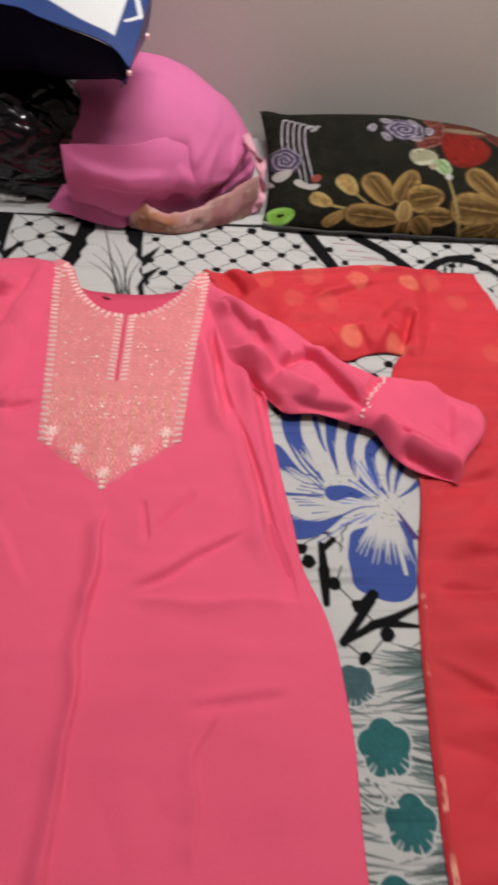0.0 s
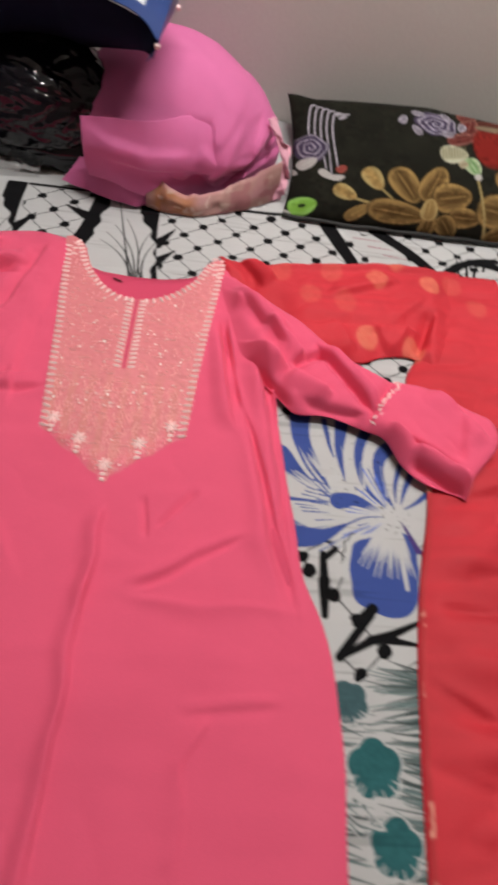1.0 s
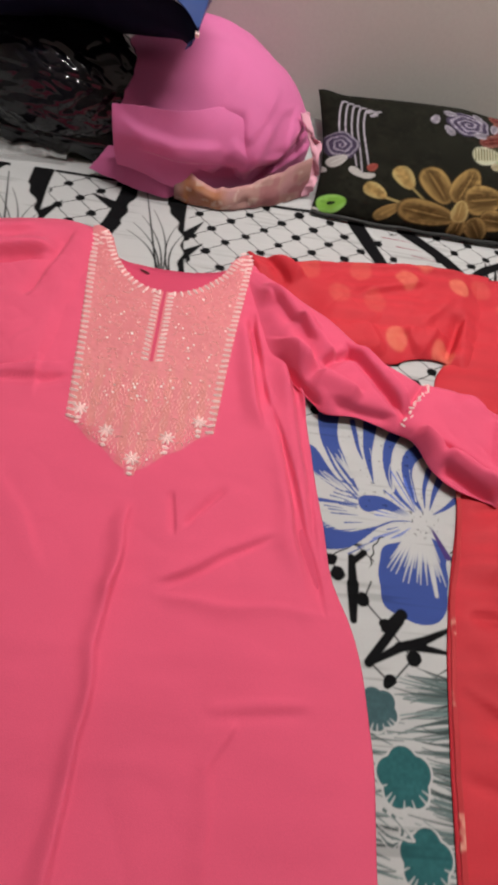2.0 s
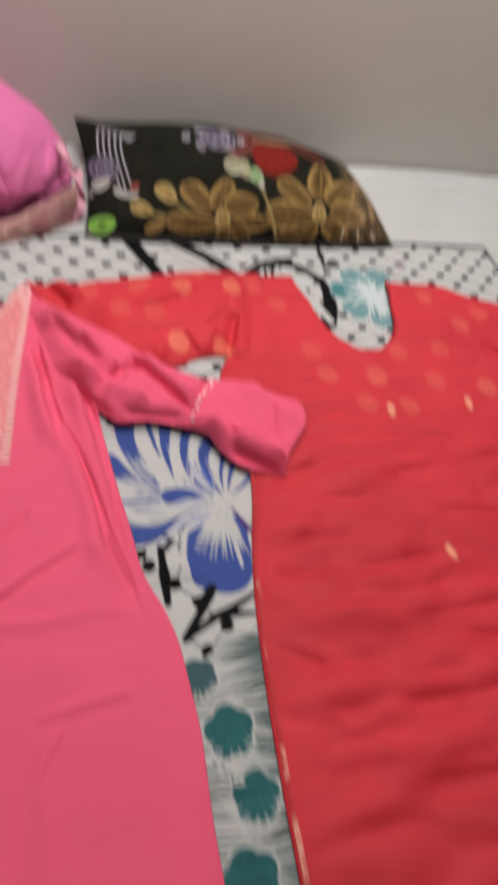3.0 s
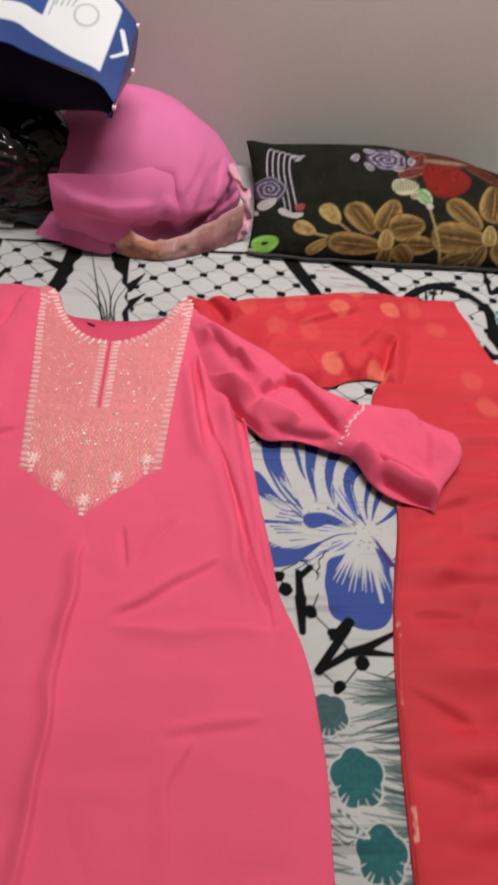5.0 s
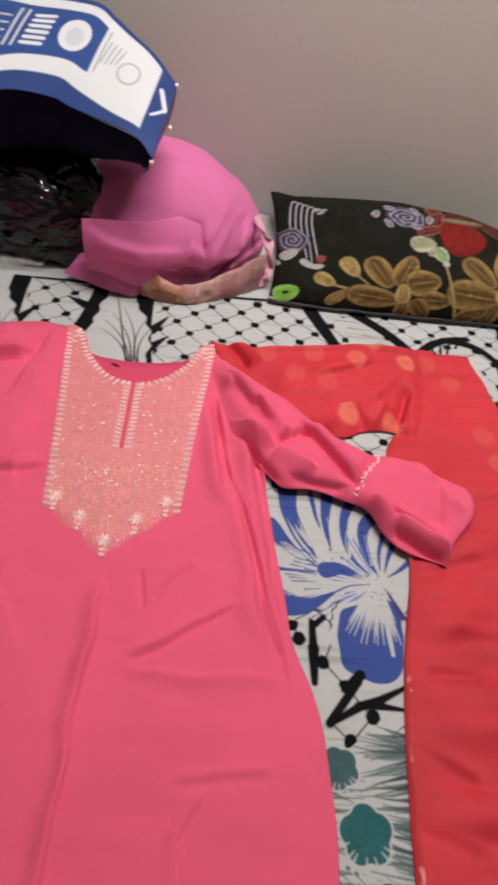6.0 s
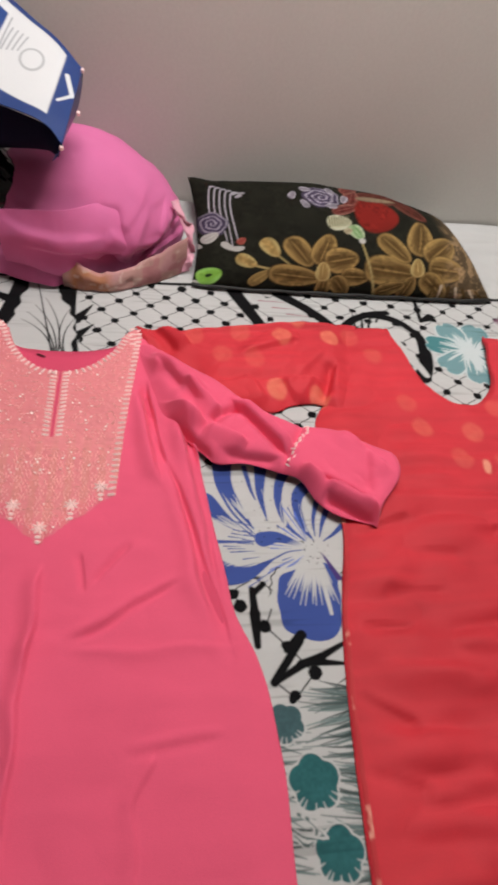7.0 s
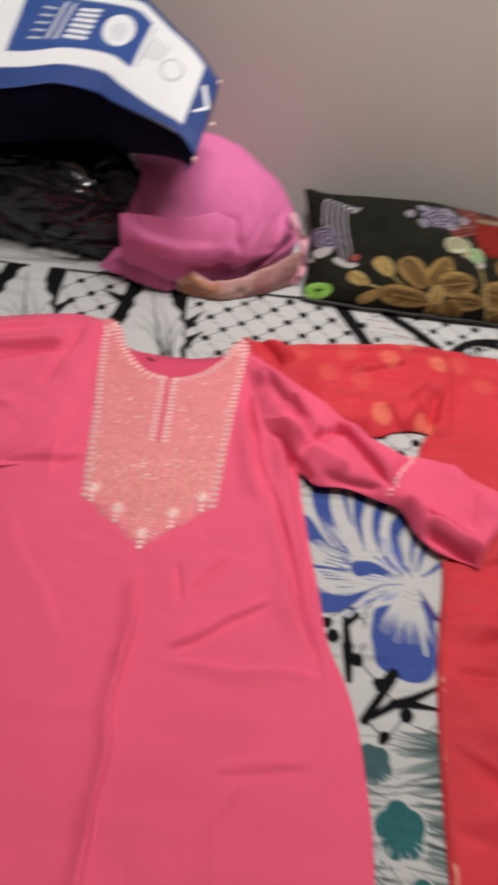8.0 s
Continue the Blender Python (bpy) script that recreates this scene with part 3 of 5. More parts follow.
# the shoulders run out to the sleeves; the neck is cut out of the top edge
sx = np.linspace(0, 1, 230)
top_x = curve([0, 0.24, 0.30, 0.5, 0.70, 0.76, 1], [0.372, 0.475, 0.482, RX, 0.672, 0.68, 0.785], sx)
top_y = curve([0, 0.12, 0.24, 0.30, 0.335, 0.38, 0.43, 0.5, 0.57, 0.62, 0.665, 0.70, 0.76, 0.9, 1],
              [1.040, 1.042, 1.042, 1.036, 0.985, 0.910, 0.872, 0.858, 0.872, 0.910, 0.985, 1.030, 1.034, 1.030, 1.018], sx)
y_low = -0.05 + 0 * sx
yy = y_low[None, :] * (1 - v) + top_y[None, :] * v
xl, xr = curve(left_y, left_x, yy), 2 * RX - curve(left_y, left_x, yy)
plain = xl * (1 - u) + xr * u
xx = plain * (1 - v**6) + top_x[None, :] * v**6
zz = sheet_height(xx, yy) + 0.002 + 0.008 * edge_fall(u, 14) * smooth(1.0, 0.985, v) + 1.1 * red_height(xx, yy) * edge_fall(u, 10)
grid_mesh("body", np.stack([xx, yy, zz], -1), RED, colour=red_colour(xx, yy), parent=red, thick=0.0012)
ty, tw = np.meshgrid(np.linspace(0.05, 0.66, 300), np.linspace(0, 1, 8), indexing="ij")
du = 0.0035 + 0.0050 * tw + 0.0012 * soft_noise(ty, ty * 0, 0.05, 73)
tx = curve(left_y, left_x, ty) + du
tz = sheet_height(tx, ty) + 0.0032 + 0.008 * (1 - (1 - 3.4 * du) ** 14) + 1.1 * red_height(tx, ty) * (1 - (1 - 3.4 * du) ** 10)
fleck = smooth(0.40, 0.85, soft_noise(tx * 0, ty, 0.026, 71) + 0.35 * soft_noise(tx, ty, 0.006, 72))[..., None]
grid_mesh("side_trim", np.stack([tx, ty, tz], -1), RED, colour=np.array([0.53, 0.035, 0.045]) * (1 - fleck) + np.array([0.80, 0.36, 0.28]) * fleck, parent=red, label="gold flecked side seam trim", thick=0.001, up=False)


def sleeve(name, hi, lo, mat, parent, base, high, lines, colour=None, root=None, wavy=0.003, n=170, flip=False, press=None, deep=2.1):
    """A flat sleeve: a soft flattened tube between its upper and lower edge, from the armhole to the hem."""
    s = np.linspace(0, 1, n)
    w = np.linspace(0, 1, 110)[None, :]
    edge = []
    for xs, ys in (hi, lo):
        k = np.linspace(0, 1, len(xs))
        edge.append((curve(k, xs, s)[:, None], curve(k, ys, s)[:, None]))
    s = s[:, None]
    wave = wavy * soft_noise(s * 6 + 0 * w, w * 0 + 0.3, 1.0, 35) * (2 * w - 1)
    x = edge[1][0] * (1 - w) + edge[0][0] * w
    y = edge[1][1] * (1 - w) + edge[0][1] * w + wave
    x = x + 0.7 * wavy * smooth(0.80, 1, s) * np.sin(w * 7.0 + 3.7)
    z = base + high * edge_fall(w, 6) * (1 - 0.2 * s) + (0.0030 * soft_noise(x, y, 0.035, 33) + 0.0018 * np.abs(soft_noise(x + y, x - y, 0.030, 34))) * edge_fall(w, 8) - 0.004 * smooth(0.985, 1, s)
    for x0, y0, x1, y1, up, wide in lines:
        z = z + crease(x, y, x0, y0, x1, y1, up * deep, wide * 0.72) * edge_fall(w, 14) * smooth(0.02, 0.12, s)
    if press:
        z = z - press(x, y)
    z = np.maximum(z, sheet_height(x, y) + 0.0015)
    if root is not None:
        k = smooth(0.02, 0.16, s)
        z = (root(x, y) - 0.0045) * (1 - k) + np.maximum(z, root(x, y) * (1 - k) + z * k) * k
    P = np.stack([x, y, z], -1)
    ob = grid_mesh(name, P, mat, colour=None if colour is None else colour(x, y), parent=parent, thick=0.0012, up=flip)
    return P


sleeve("sleeve", ([0.420, 0.352, 0.251, 0.154, 0.079, 0.025], [1.046, 1.060, 1.046, 1.028, 1.018, 1.030]),
       ([0.360, 0.334, 0.308, 0.270, 0.238, 0.190, 0.050], [0.800, 0.836, 0.848, 0.842, 0.828, 0.838, 0.880]), RED, red, BED_Z + 0.004, 0.020,
       ((0.30, 0.99, 0.20, 0.95, 0.005, 0.012), (0.33, 0.90, 0.16, 0.89, -0.004, 0.008), (0.37, 1.03, 0.10, 1.0, 0.004, 0.012), (0.355, 0.93, 0.325, 0.85, -0.006, 0.007), (0.34, 0.96, 0.26, 0.875, 0.003, 0.014),
        (0.045, 1.03, 0.09, 0.96, -0.006, 0.008), (0.06, 1.03, 0.11, 0.97, 0.006, 0.008), (0.255, 0.885, 0.275, 0.845, -0.003, 0.010), (0.200, 0.90, 0.222, 0.84, 0.003, 0.014), (0.310, 0.90, 0.285, 0.85, 0.003, 0.012), (0.345, 0.93, 0.335, 0.86, -0.003, 0.014)), red_colour, root=red_top, wavy=0.006,
       press=lambda x, y: 0.014 * smooth(0.99, 0.95, y + 0.25 * (x - 0.05)) * smooth(0.16, 0.11, x))
sleeve("sleeve", ([0.690, 0.771, 0.834, 0.901, 1.02], [1.026, 1.028, 0.996, 0.967, 0.905]), ([0.70, 0.775, 0.83, 0.88, 0.935], [0.77, 0.795, 0.812, 0.80, 0.770]), RED, red, BED_Z + 0.004, 0.012,
       ((0.80, 0.95, 0.93, 0.87, 0.004, 0.012), (0.86, 0.86, 0.93, 0.82, -0.003, 0.008), (0.80, 0.86, 0.83, 0.82, -0.006, 0.008)), red_colour, root=red_top, flip=True)

# ---- pink kurta ----
PX = -0.088
pink = thing("pink_kurta", "pink rayon kurta with peach embroidered yoke laid flat on the bedsheet", "kurta", "laid out kurtas")
side_y = [-0.05, 0.12, 0.235, 0.328, 0.364, 0.408, 0.449, 0.494, 0.55, 0.629, 0.699, 0.745, 0.80, 0.90, 1.01]
side_x = [0.272, 0.270, 0.268, 0.270, 0.267, 0.263, 0.253, 0.236, 0.229, 0.219, 0.213, 0.208, 0.190, 0.150, 0.128]


def pink_height(x, y):
    x, y = x + 0.006 * soft_noise(x, y, 0.045, 44), y + 0.007 * soft_noise(x, y, 0.05, 45)
    z = 0.0015 * soft_noise(x, y, 0.07, 41) + 0.0028 * soft_noise(x, y, 0.16, 42) + 0.0012 * np.abs(soft_noise(x + 0.4 * y, y, 0.045, 43))
    rows = ((-0.084, 0.550, -0.088, 0.44, 0.0045, 0.006), (-0.088, 0.47, -0.093, 0.15, 0.0045, 0.006), 
            (0.018, 0.588, -0.020, 0.540, -0.0030, 0.0035), (-0.040, 0.575, -0.033, 0.528, -0.0025, 0.004), (0.080, 0.540, -0.040, 0.474, 0.0032, 0.006), (0.075, 0.530, -0.03, 0.466, -0.002, 0.005),
            (-0.030, 0.454, 0.145, 0.457, 0.0022, 0.005), (0.025, 0.349, 0.120, 0.357, -0.0014, 0.004), (0.025, 0.357, 0.120, 0.365, 0.0012, 0.005), (0.050, 0.345, 0.026, 0.295, 0.002, 0.006), (0.026, 0.30, 0.026, 0.22, 0.0018, 0.006),
            (0.040, 0.870, 0.066, 0.72, -0.005, 0.007), (0.062, 0.74, 0.135, 0.465, -0.0045, 0.007), (0.052, 0.80, 0.108, 0.50, 0.004, 0.008), (0.085, 0.80, 0.118, 0.56, 0.005, 0.008), (0.100, 0.80, 0.128, 0.52, -0.004, 0.006),
            (0.115, 0.76, 0.150, 0.47, 0.003, 0.008), (0.03, 0.86, 0.055, 0.69, 0.004, 0.008),
            (-0.31, 0.700, -0.190, 0.727, -0.005, 0.005), (-0.30, 0.715, -0.20, 0.742, 0.004, 0.007), (-0.26, 0.62, -0.16, 0.47, 0.002, 0.01), (-0.24, 0.86, -0.225, 0.70, 0.003, 0.008))
    for x0, y0, x1, y1, high, wide in rows:
        z = z + crease(x, y, x0, y0, x1, y1, high * (2.4 if x0 > 0.02 and y0 > 0.7 else 1.5), wide * 0.66)
    return z


def front_z(x, y):
    return sheet_height(x, y) + 0.013 + pink_height(x, y)


def yoke_half(y):
    return curve([0.650, 0.70, 0.82, 0.95, 1.04], [0.088, 0.092, 0.103, 0.118, 0.128], y)


NECK_U = [0, 0.10, 0.20, 0.235, 0.27, 0.32, 0.40, 0.5, 0.60, 0.68, 0.73, 0.765, 0.80, 0.90, 1]
NECK_Y = [0.985, 1.000, 1.030, 1.022, 0.985, 0.945, 0.912, 0.900, 0.912, 0.945, 0.980, 1.008, 1.012, 0.985, 0.960]


def pink_layer(neck, lift, rows, cols):
    sx = np.linspace(0, 1, cols)
    v = np.linspace(0, 1, rows)[:, None]
    u = sx[None, :]
    top_x = curve([0, 0.20, 0.27, 0.5, 0.73, 0.80, 1], [-0.262, -0.226, -0.186, PX, 0.004, 0.028, 0.068], sx)
    yy = -0.05 * (1 - v) + curve(NECK_U, neck, sx)[None, :] * v
    half = curve(side_y, side_x, yy)
    plain = PX - half * (1 - u) + half * u
    xx = plain * (1 - v**8) + top_x[None, :] * v**8
    k = smooth(0.70, 0.76, yy)
    fall = edge_fall(u, 8) * (1 - k) + k
    lip = 1 - 0.55 * smooth(0.990, 1.0, v)
    zz = sheet_height(xx, yy) + 0.002 + lift * fall * lip + (pink_height(xx, yy) * fall if lift > 0.006 else 0)
    return np.stack([xx, yy, zz], -1)


BACK_Y = [0.98, 0.995, 1.020, 1.010, 0.985, 0.968, 0.960, 0.958, 0.962, 0.972, 0.985, 1.002, 1.004, 0.975, 0.95]
grid_mesh("back_panel", pink_layer(BACK_Y, 0.002, 60, 120), PINK_IN, parent=pink, thick=0.001)
front = grid_mesh("front_panel", pink_layer(NECK_Y, 0.011, 300, 300), PINK, parent=pink, thick=0.0012)
SLEEVE = sleeve("sleeve", ([0.000, 0.045, 0.100, 0.147, 0.189, 0.237, 0.280, 0.320, 0.367, 0.418], [0.995, 0.974, 0.927, 0.892, 0.846, 0.806, 0.788, 0.782, 0.763, 0.741]),
                ([0.050, 0.095, 0.122, 0.141, 0.181, 0.227, 0.257, 0.276, 0.305, 0.357], [0.800, 0.760, 0.732, 0.715, 0.715, 0.700, 0.688, 0.652, 0.624, 0.606]), PINK, pink, BED_Z + 0.013, 0.021,
                ((0.015, 0.910, 0.052, 0.846, -0.008, 0.008), (0.046, 0.826, 0.084, 0.788, -0.009, 0.007), (0.078, 0.794, 0.130, 0.726, -0.010, 0.007), (0.048, 0.842, 0.120, 0.782, 0.009, 0.008), (0.064, 0.902, 0.120, 0.820, -0.006, 0.008),
                 (0.050, 0.930, 0.125, 0.850, 0.006, 0.011), (0.100, 0.860, 0.150, 0.800, 0.006, 0.010), (0.172, 0.826, 0.238, 0.726, -0.007, 0.005), (0.186, 0.826, 0.250, 0.734, 0.005, 0.009), (0.134, 0.790, 0.176, 0.822, -0.006, 0.006),
                 (0.130, 0.770, 0.180, 0.740, 0.006, 0.009), (0.150, 0.730, 0.225, 0.716, -0.005, 0.006), (0.288, 0.682, 0.342, 0.648, -0.006, 0.007), (0.296, 0.668, 0.352, 0.624, 0.009, 0.007), (0.288, 0.652, 0.345, 0.612, -0.008, 0.005),
                 (0.262, 0.700, 0.296, 0.660, 0.006, 0.008), (0.280, 0.790, 0.233, 0.703, -0.003, 0.004), (0.330, 0.770, 0.385, 0.690, 0.004, 0.012), (0.360, 0.740, 0.350, 0.660, -0.003, 0.010), (0.020, 0.960, 0.060, 0.900, 0.006, 0.008)),
                root=front_z, wavy=0.011, deep=2.4)
sleeve("sleeve", ([-0.180, -0.240, -0.295, -0.380, -0.48, -0.60], [1.010, 1.032, 1.028, 1.004, 0.97, 0.93]), ([-0.20, -0.26, -0.32, -0.38, -0.46, -0.56], [0.72, 0.706, 0.695, 0.70, 0.74, 0.77]), PINK, pink, BED_Z + 0.008, 0.014,
       ((-0.27, 0.93, -0.36, 0.89, -0.007, 0.007), (-0.26, 0.95, -0.38, 0.91, 0.007, 0.009), (-0.30, 0.80, -0.40, 0.80, 0.004, 0.012), (-0.29, 0.99, -0.42, 0.95, 0.005, 0.014), (-0.25, 0.715, -0.33, 0.70, -0.005, 0.006), (-0.24, 0.99, -0.27, 0.85, -0.004, 0.008)), root=front_z, flip=True)

# yoke with its embroidery
def neck_at(x):
    d = np.abs(x - PX)
    return curve([0, 0.03, 0.06, 0.08, 0.095, 0.112, 0.135], [0.901, 0.909, 0.935, 0.966, 1.004, 1.020, 1.016], d) - 0.085 * (x - PX) * smooth(0.03, 0.1, d)


def yoke_foot(x):
    d = np.abs(x - PX + 0.002)
    return 0.590 + 0.80 * np.clip(d, 0, 0.09) + 0.010 * np.abs(((d / 0.036) % 1) - 0.5) - 0.006 * (d < 0.006)


uu, vv = np.meshgrid(np.linspace(-1, 1, 260), np.linspace(0, 1, 420))
xg = PX + uu * 0.115
for _ in range(4):
    yg = yoke_foot(xg) * (1 - vv) + neck_at(xg) * vv
    xg = PX + uu * yoke_half(yg)
zg = front_z(xg, yg) + 0.0004 + 0.0010 * smooth(0, 0.04, vv) * smooth(1, 0.97, np.abs(uu)) + 0.0005 * soft_noise(xg, yg, 0.006, 91) - 0.006 * smooth(0.985, 1, vv)
band = smooth(-0.2, 0.6, np.sin((xg - PX) / 0.0215 * 2 * math.pi) + 0.5 * soft_noise(xg, yg, 0.010, 92)) * smooth(0.775, 0.725, yg)
blush = smooth(0.035, 0.0, yg - yoke_foot(xg))
ground = np.array([0.74, 0.225, 0.250]) + band[..., None] * np.array([-0.040, 0.015, -0.020]) + blush[..., None] * np.array([0.03, -0.080, -0.030])
slit = (np.abs(xg - PX + 0.001) < 0.0028) & (yg > 0.762)
keep = ~(slit[:-1, :-1] & slit[1:, 1:])
yoke = grid_mesh("yoke", np.stack([xg, yg, zg], -1), YOKE, keep=keep, colour=ground, parent=pink, label="peach yoke covered in tone-on-tone embroidery")
# darker pink strip laid on the front panel as the slit's shade
py, pw = np.meshgrid(np.linspace(0.760, 0.9, 60), np.linspace(-1, 1, 5), indexing="ij")
px = PX - 0.001 + 0.0032 * pw
grid_mesh("slit_shade", np.stack([px, py, front_z(px, py) + 0.0005], -1), PINK_IN, parent=pink, label="narrow darker pink strip for the shade in the front slit", up=False)


def stitch(bm, x, y, z, turn, long, wide, high=0.0014):
    """One raised thread: a short six-sided bead of thread."""
    c, s = math.cos(turn), math.sin(turn)
    ring = []
    for a, b, h in ((-1, 0, 0), (-0.6, -1, 0), (0.6, -1, 0), (1, 0, 0), (0.6, 1, 0), (-0.6, 1, 0), (-0.55, 0, 1), (0.55, 0, 1)):
        px, py = a * long / 2, b * wide / 2
        ring.append(bm.verts.new((x + px * c - py * s, y + px * s + py * c, z + h * high)))
    for f in ((0, 1, 6), (1, 2, 7, 6), (2, 3, 7), (3, 4, 7), (4, 5, 6, 7), (5, 0, 6)):
        bm.faces.new([ring[i] for i in f])


def top_z(x, y):
    return float(front_z(np.array([x]), np.array([y]))[0]) + 0.0016


rng = random.Random(5)
for side in (-1, 1):
    bm = bmesh.new()
    for k in range(36):
        y = 0.664 + 0.0097 * k
        x = PX + side * (float(yoke_half(np.array([y]))[0]) - 0.0055)
        stitch(bm, x, y, top_z(x, y), rng.gauss(0.10 * side, 0.12), 0.0125, 0.0042, 0.0022)
    tagged(part("side_stitches", bm, THREAD, yoke, "ivory stitches along the yoke edge"), kind="stuff")
bm = bmesh.new()
nx = np.linspace(PX - 0.100, PX + 0.100, 400)
ny = neck_at(nx)
run = np.concatenate([[0], np.cumsum(np.hypot(np.diff(nx), np.diff(ny)))])
for far in np.arange(0.002, run[-1], 0.0092):
    x, y = float(np.interp(far, run, nx)), float(np.interp(far, run, ny))
    x2, y2 = float(np.interp(far + 0.004, run, nx)), float(np.interp(far + 0.004, run, ny))
    turn = math.atan2(y2 - y, x2 - x) - math.pi / 2 if far < run[-1] - 0.004 else 0.6
    x, y = x + 0.008 * math.cos(turn), y + 0.008 * math.sin(turn)
    if abs(x - PX + 0.001) > 0.006:
        stitch(bm, x, y, top_z(x, y), turn + rng.gauss(0, 0.12), 0.0120, 0.0040, 0.0022)
for side in (-1, 1):
    for k in range(3):
        x, y = PX + side * 0.107, 0.978 + 0.012 * k
        stitch(bm, x, y - 0.085 * (x - PX), top_z(x, y), rng.gauss(0, 0.2), 0.012, 0.0042, 0.0022)
tagged(part("neck_stitches", bm, THREAD, yoke, "ivory stitches round the neckline"), kind="stuff")
bm = bmesh.new()
for side in (-1, 1):
    for k in range(17):
        x, y = PX - 0.001 + side * 0.0095, 0.766 + 0.0080 * k
        stitch(bm, x, y, top_z(x, y), side * 0.25 + rng.gauss(0, 0.1), 0.0110, 0.0042, 0.002)
tagged(part("placket_stitches", bm, THREAD, yoke, "ivory stitches beside the front slit"), kind="stuff")
# star flowers hanging along the pointed foot of the yoke
for k, side in ((0, 1), (1, -1), (1, 1), (2, -1), (2, 1)):
    bm = bmesh.new()
    cx = PX - 0.002 + side * 0.036 * k
    cy = float(yoke_foot(np.array([cx]))[0]) + 0.024
    for a in range(4):
        for r in (-1, 1):
            turn = a * math.pi / 4 + 0.3
            stitch(bm, cx + r * 0.0050 * math.cos(turn), cy + r * 0.0050 * math.sin(turn), top_z(cx, cy), turn, 0.0110, 0.0034, 0.002)
    for a in range(2):
        stitch(bm, cx, cy - 0.013 - 0.007 * a, top_z(cx, cy - 0.013 - 0.007 * a), rng.gauss(0, 0.2), 0.0085 - 0.0015 * a, 0.0045, 0.0014)
    part("star_flower", bm, THREAD, yoke, "ivory thread star flower")
# fine filling threads and sequins
PEACH = material("peach_thread", (0.94, 0.47, 0.47), 0.45, metal=0.1, vary=0.15, bump=0)


def on_yoke(x, y, rim):
    xa, ya = np.array([x]), np.array([y])
    return abs(x - PX) < float(yoke_half(ya)[0]) - rim and float(yoke_foot(xa)[0]) + 0.004 < y < float(neck_at(xa)[0]) - rim - 0.003 and (abs(x - PX) > 0.016 or y < 0.757)


fill, shine = bmesh.new(), bmesh.new()
for i in range(-26, 27):
    for j in range(0, 76):
        x, y = PX + (i + 0.5 * (j % 2)) * 0.0050 + rng.gauss(0, 0.0004), 0.590 + j * 0.0058 + rng.gauss(0, 0.0005)
        if not on_yoke(x, y, 0.012):
            continue
        # small round flowers in a staggered net, with loose stitches between; upright bars below
        row = round((y - 0.60) / 0.033)
        fx, fy = (x - PX) / 0.037 + 0.5 * (row % 2), (y - 0.60) / 0.033
        ex, ey = (fx - round(fx)) * 0.037, (fy - row) * 0.033
        r, a = math.hypot(ex, ey), math.atan2(ey, ex)
        ring = abs(r - 0.0105 * (1 + 0.22 * math.cos(5 * a)))
        if y < 0.735 and rng.random() < 0.55:
            stitch(fill, x, y, top_z(x, y) - 0.0004, math.pi / 2 + rng.gauss(0, 0.3), rng.uniform(0.005, 0.009), 0.0018, 0.0012)
        elif ring < 0.0026 or r < 0.0028:
            stitch(fill, x, y, top_z(x, y) - 0.0003, a + math.pi / 2 + rng.gauss(0, 0.2), 0.0056, 0.0021, 0.0015)
        elif rng.random() < 0.22:
            stitch(fill, x, y, top_z(x, y) - 0.0004, (0.8 if (i + j) % 2 else 2.3) + rng.gauss(0, 0.15), 0.0034, 0.0015, 0.0010)
        if rng.random() < (0.12 if (ring < 0.003 and 0.70 < y < 0.90) or 0.70 < y < 0.735 else 0.012):
            turn = Matrix.Rotation(rng.gauss(0, 0.3), 4, "X") @ Matrix.Rotation(rng.gauss(0, 0.3), 4, "Y")
            bmesh.ops.create_circle(shine, cap_ends=True, segments=7, radius=rng.uniform(0.0013, 0.0021), matrix=Matrix.Translation((x, y, top_z(x, y) + 0.0012)) @ turn)
tagged(part("filling_embroidery", fill, PEACH, yoke), kind="stuff")
tagged(part("sequin_work", shine, SEQUIN, yoke), kind="stuff")
# woven label inside the neck
bm = bmesh.new()
stitch(bm, -0.124, 0.944, BED_Z + 0.0068, -0.45, 0.018, 0.0035, 0.001)
part("neck_label", bm, material("dark_label", (0.12, 0.01, 0.02), 0.7), pink, "small dark woven neck label")
# trim line above the cuff
bm = bmesh.new()
flat = SLEEVE.reshape(-1, 3)
for k in range(15):
    x, y = 0.286 + (0.238 - 0.286) * k / 14, 0.784 + (0.706 - 0.784) * k / 14
    z = flat[np.argmin((flat[:, 0] - x) ** 2 + (flat[:, 1] - y) ** 2), 2] + 0.0012
    stitch(bm, x + rng.gauss(0, 0.002), y, z, 0.45 + rng.gauss(0, 0.7), 0.0085, 0.0034, 0.002)
part("cuff_trim", bm, THREAD, pink, "ivory stitched trim above the cuff")
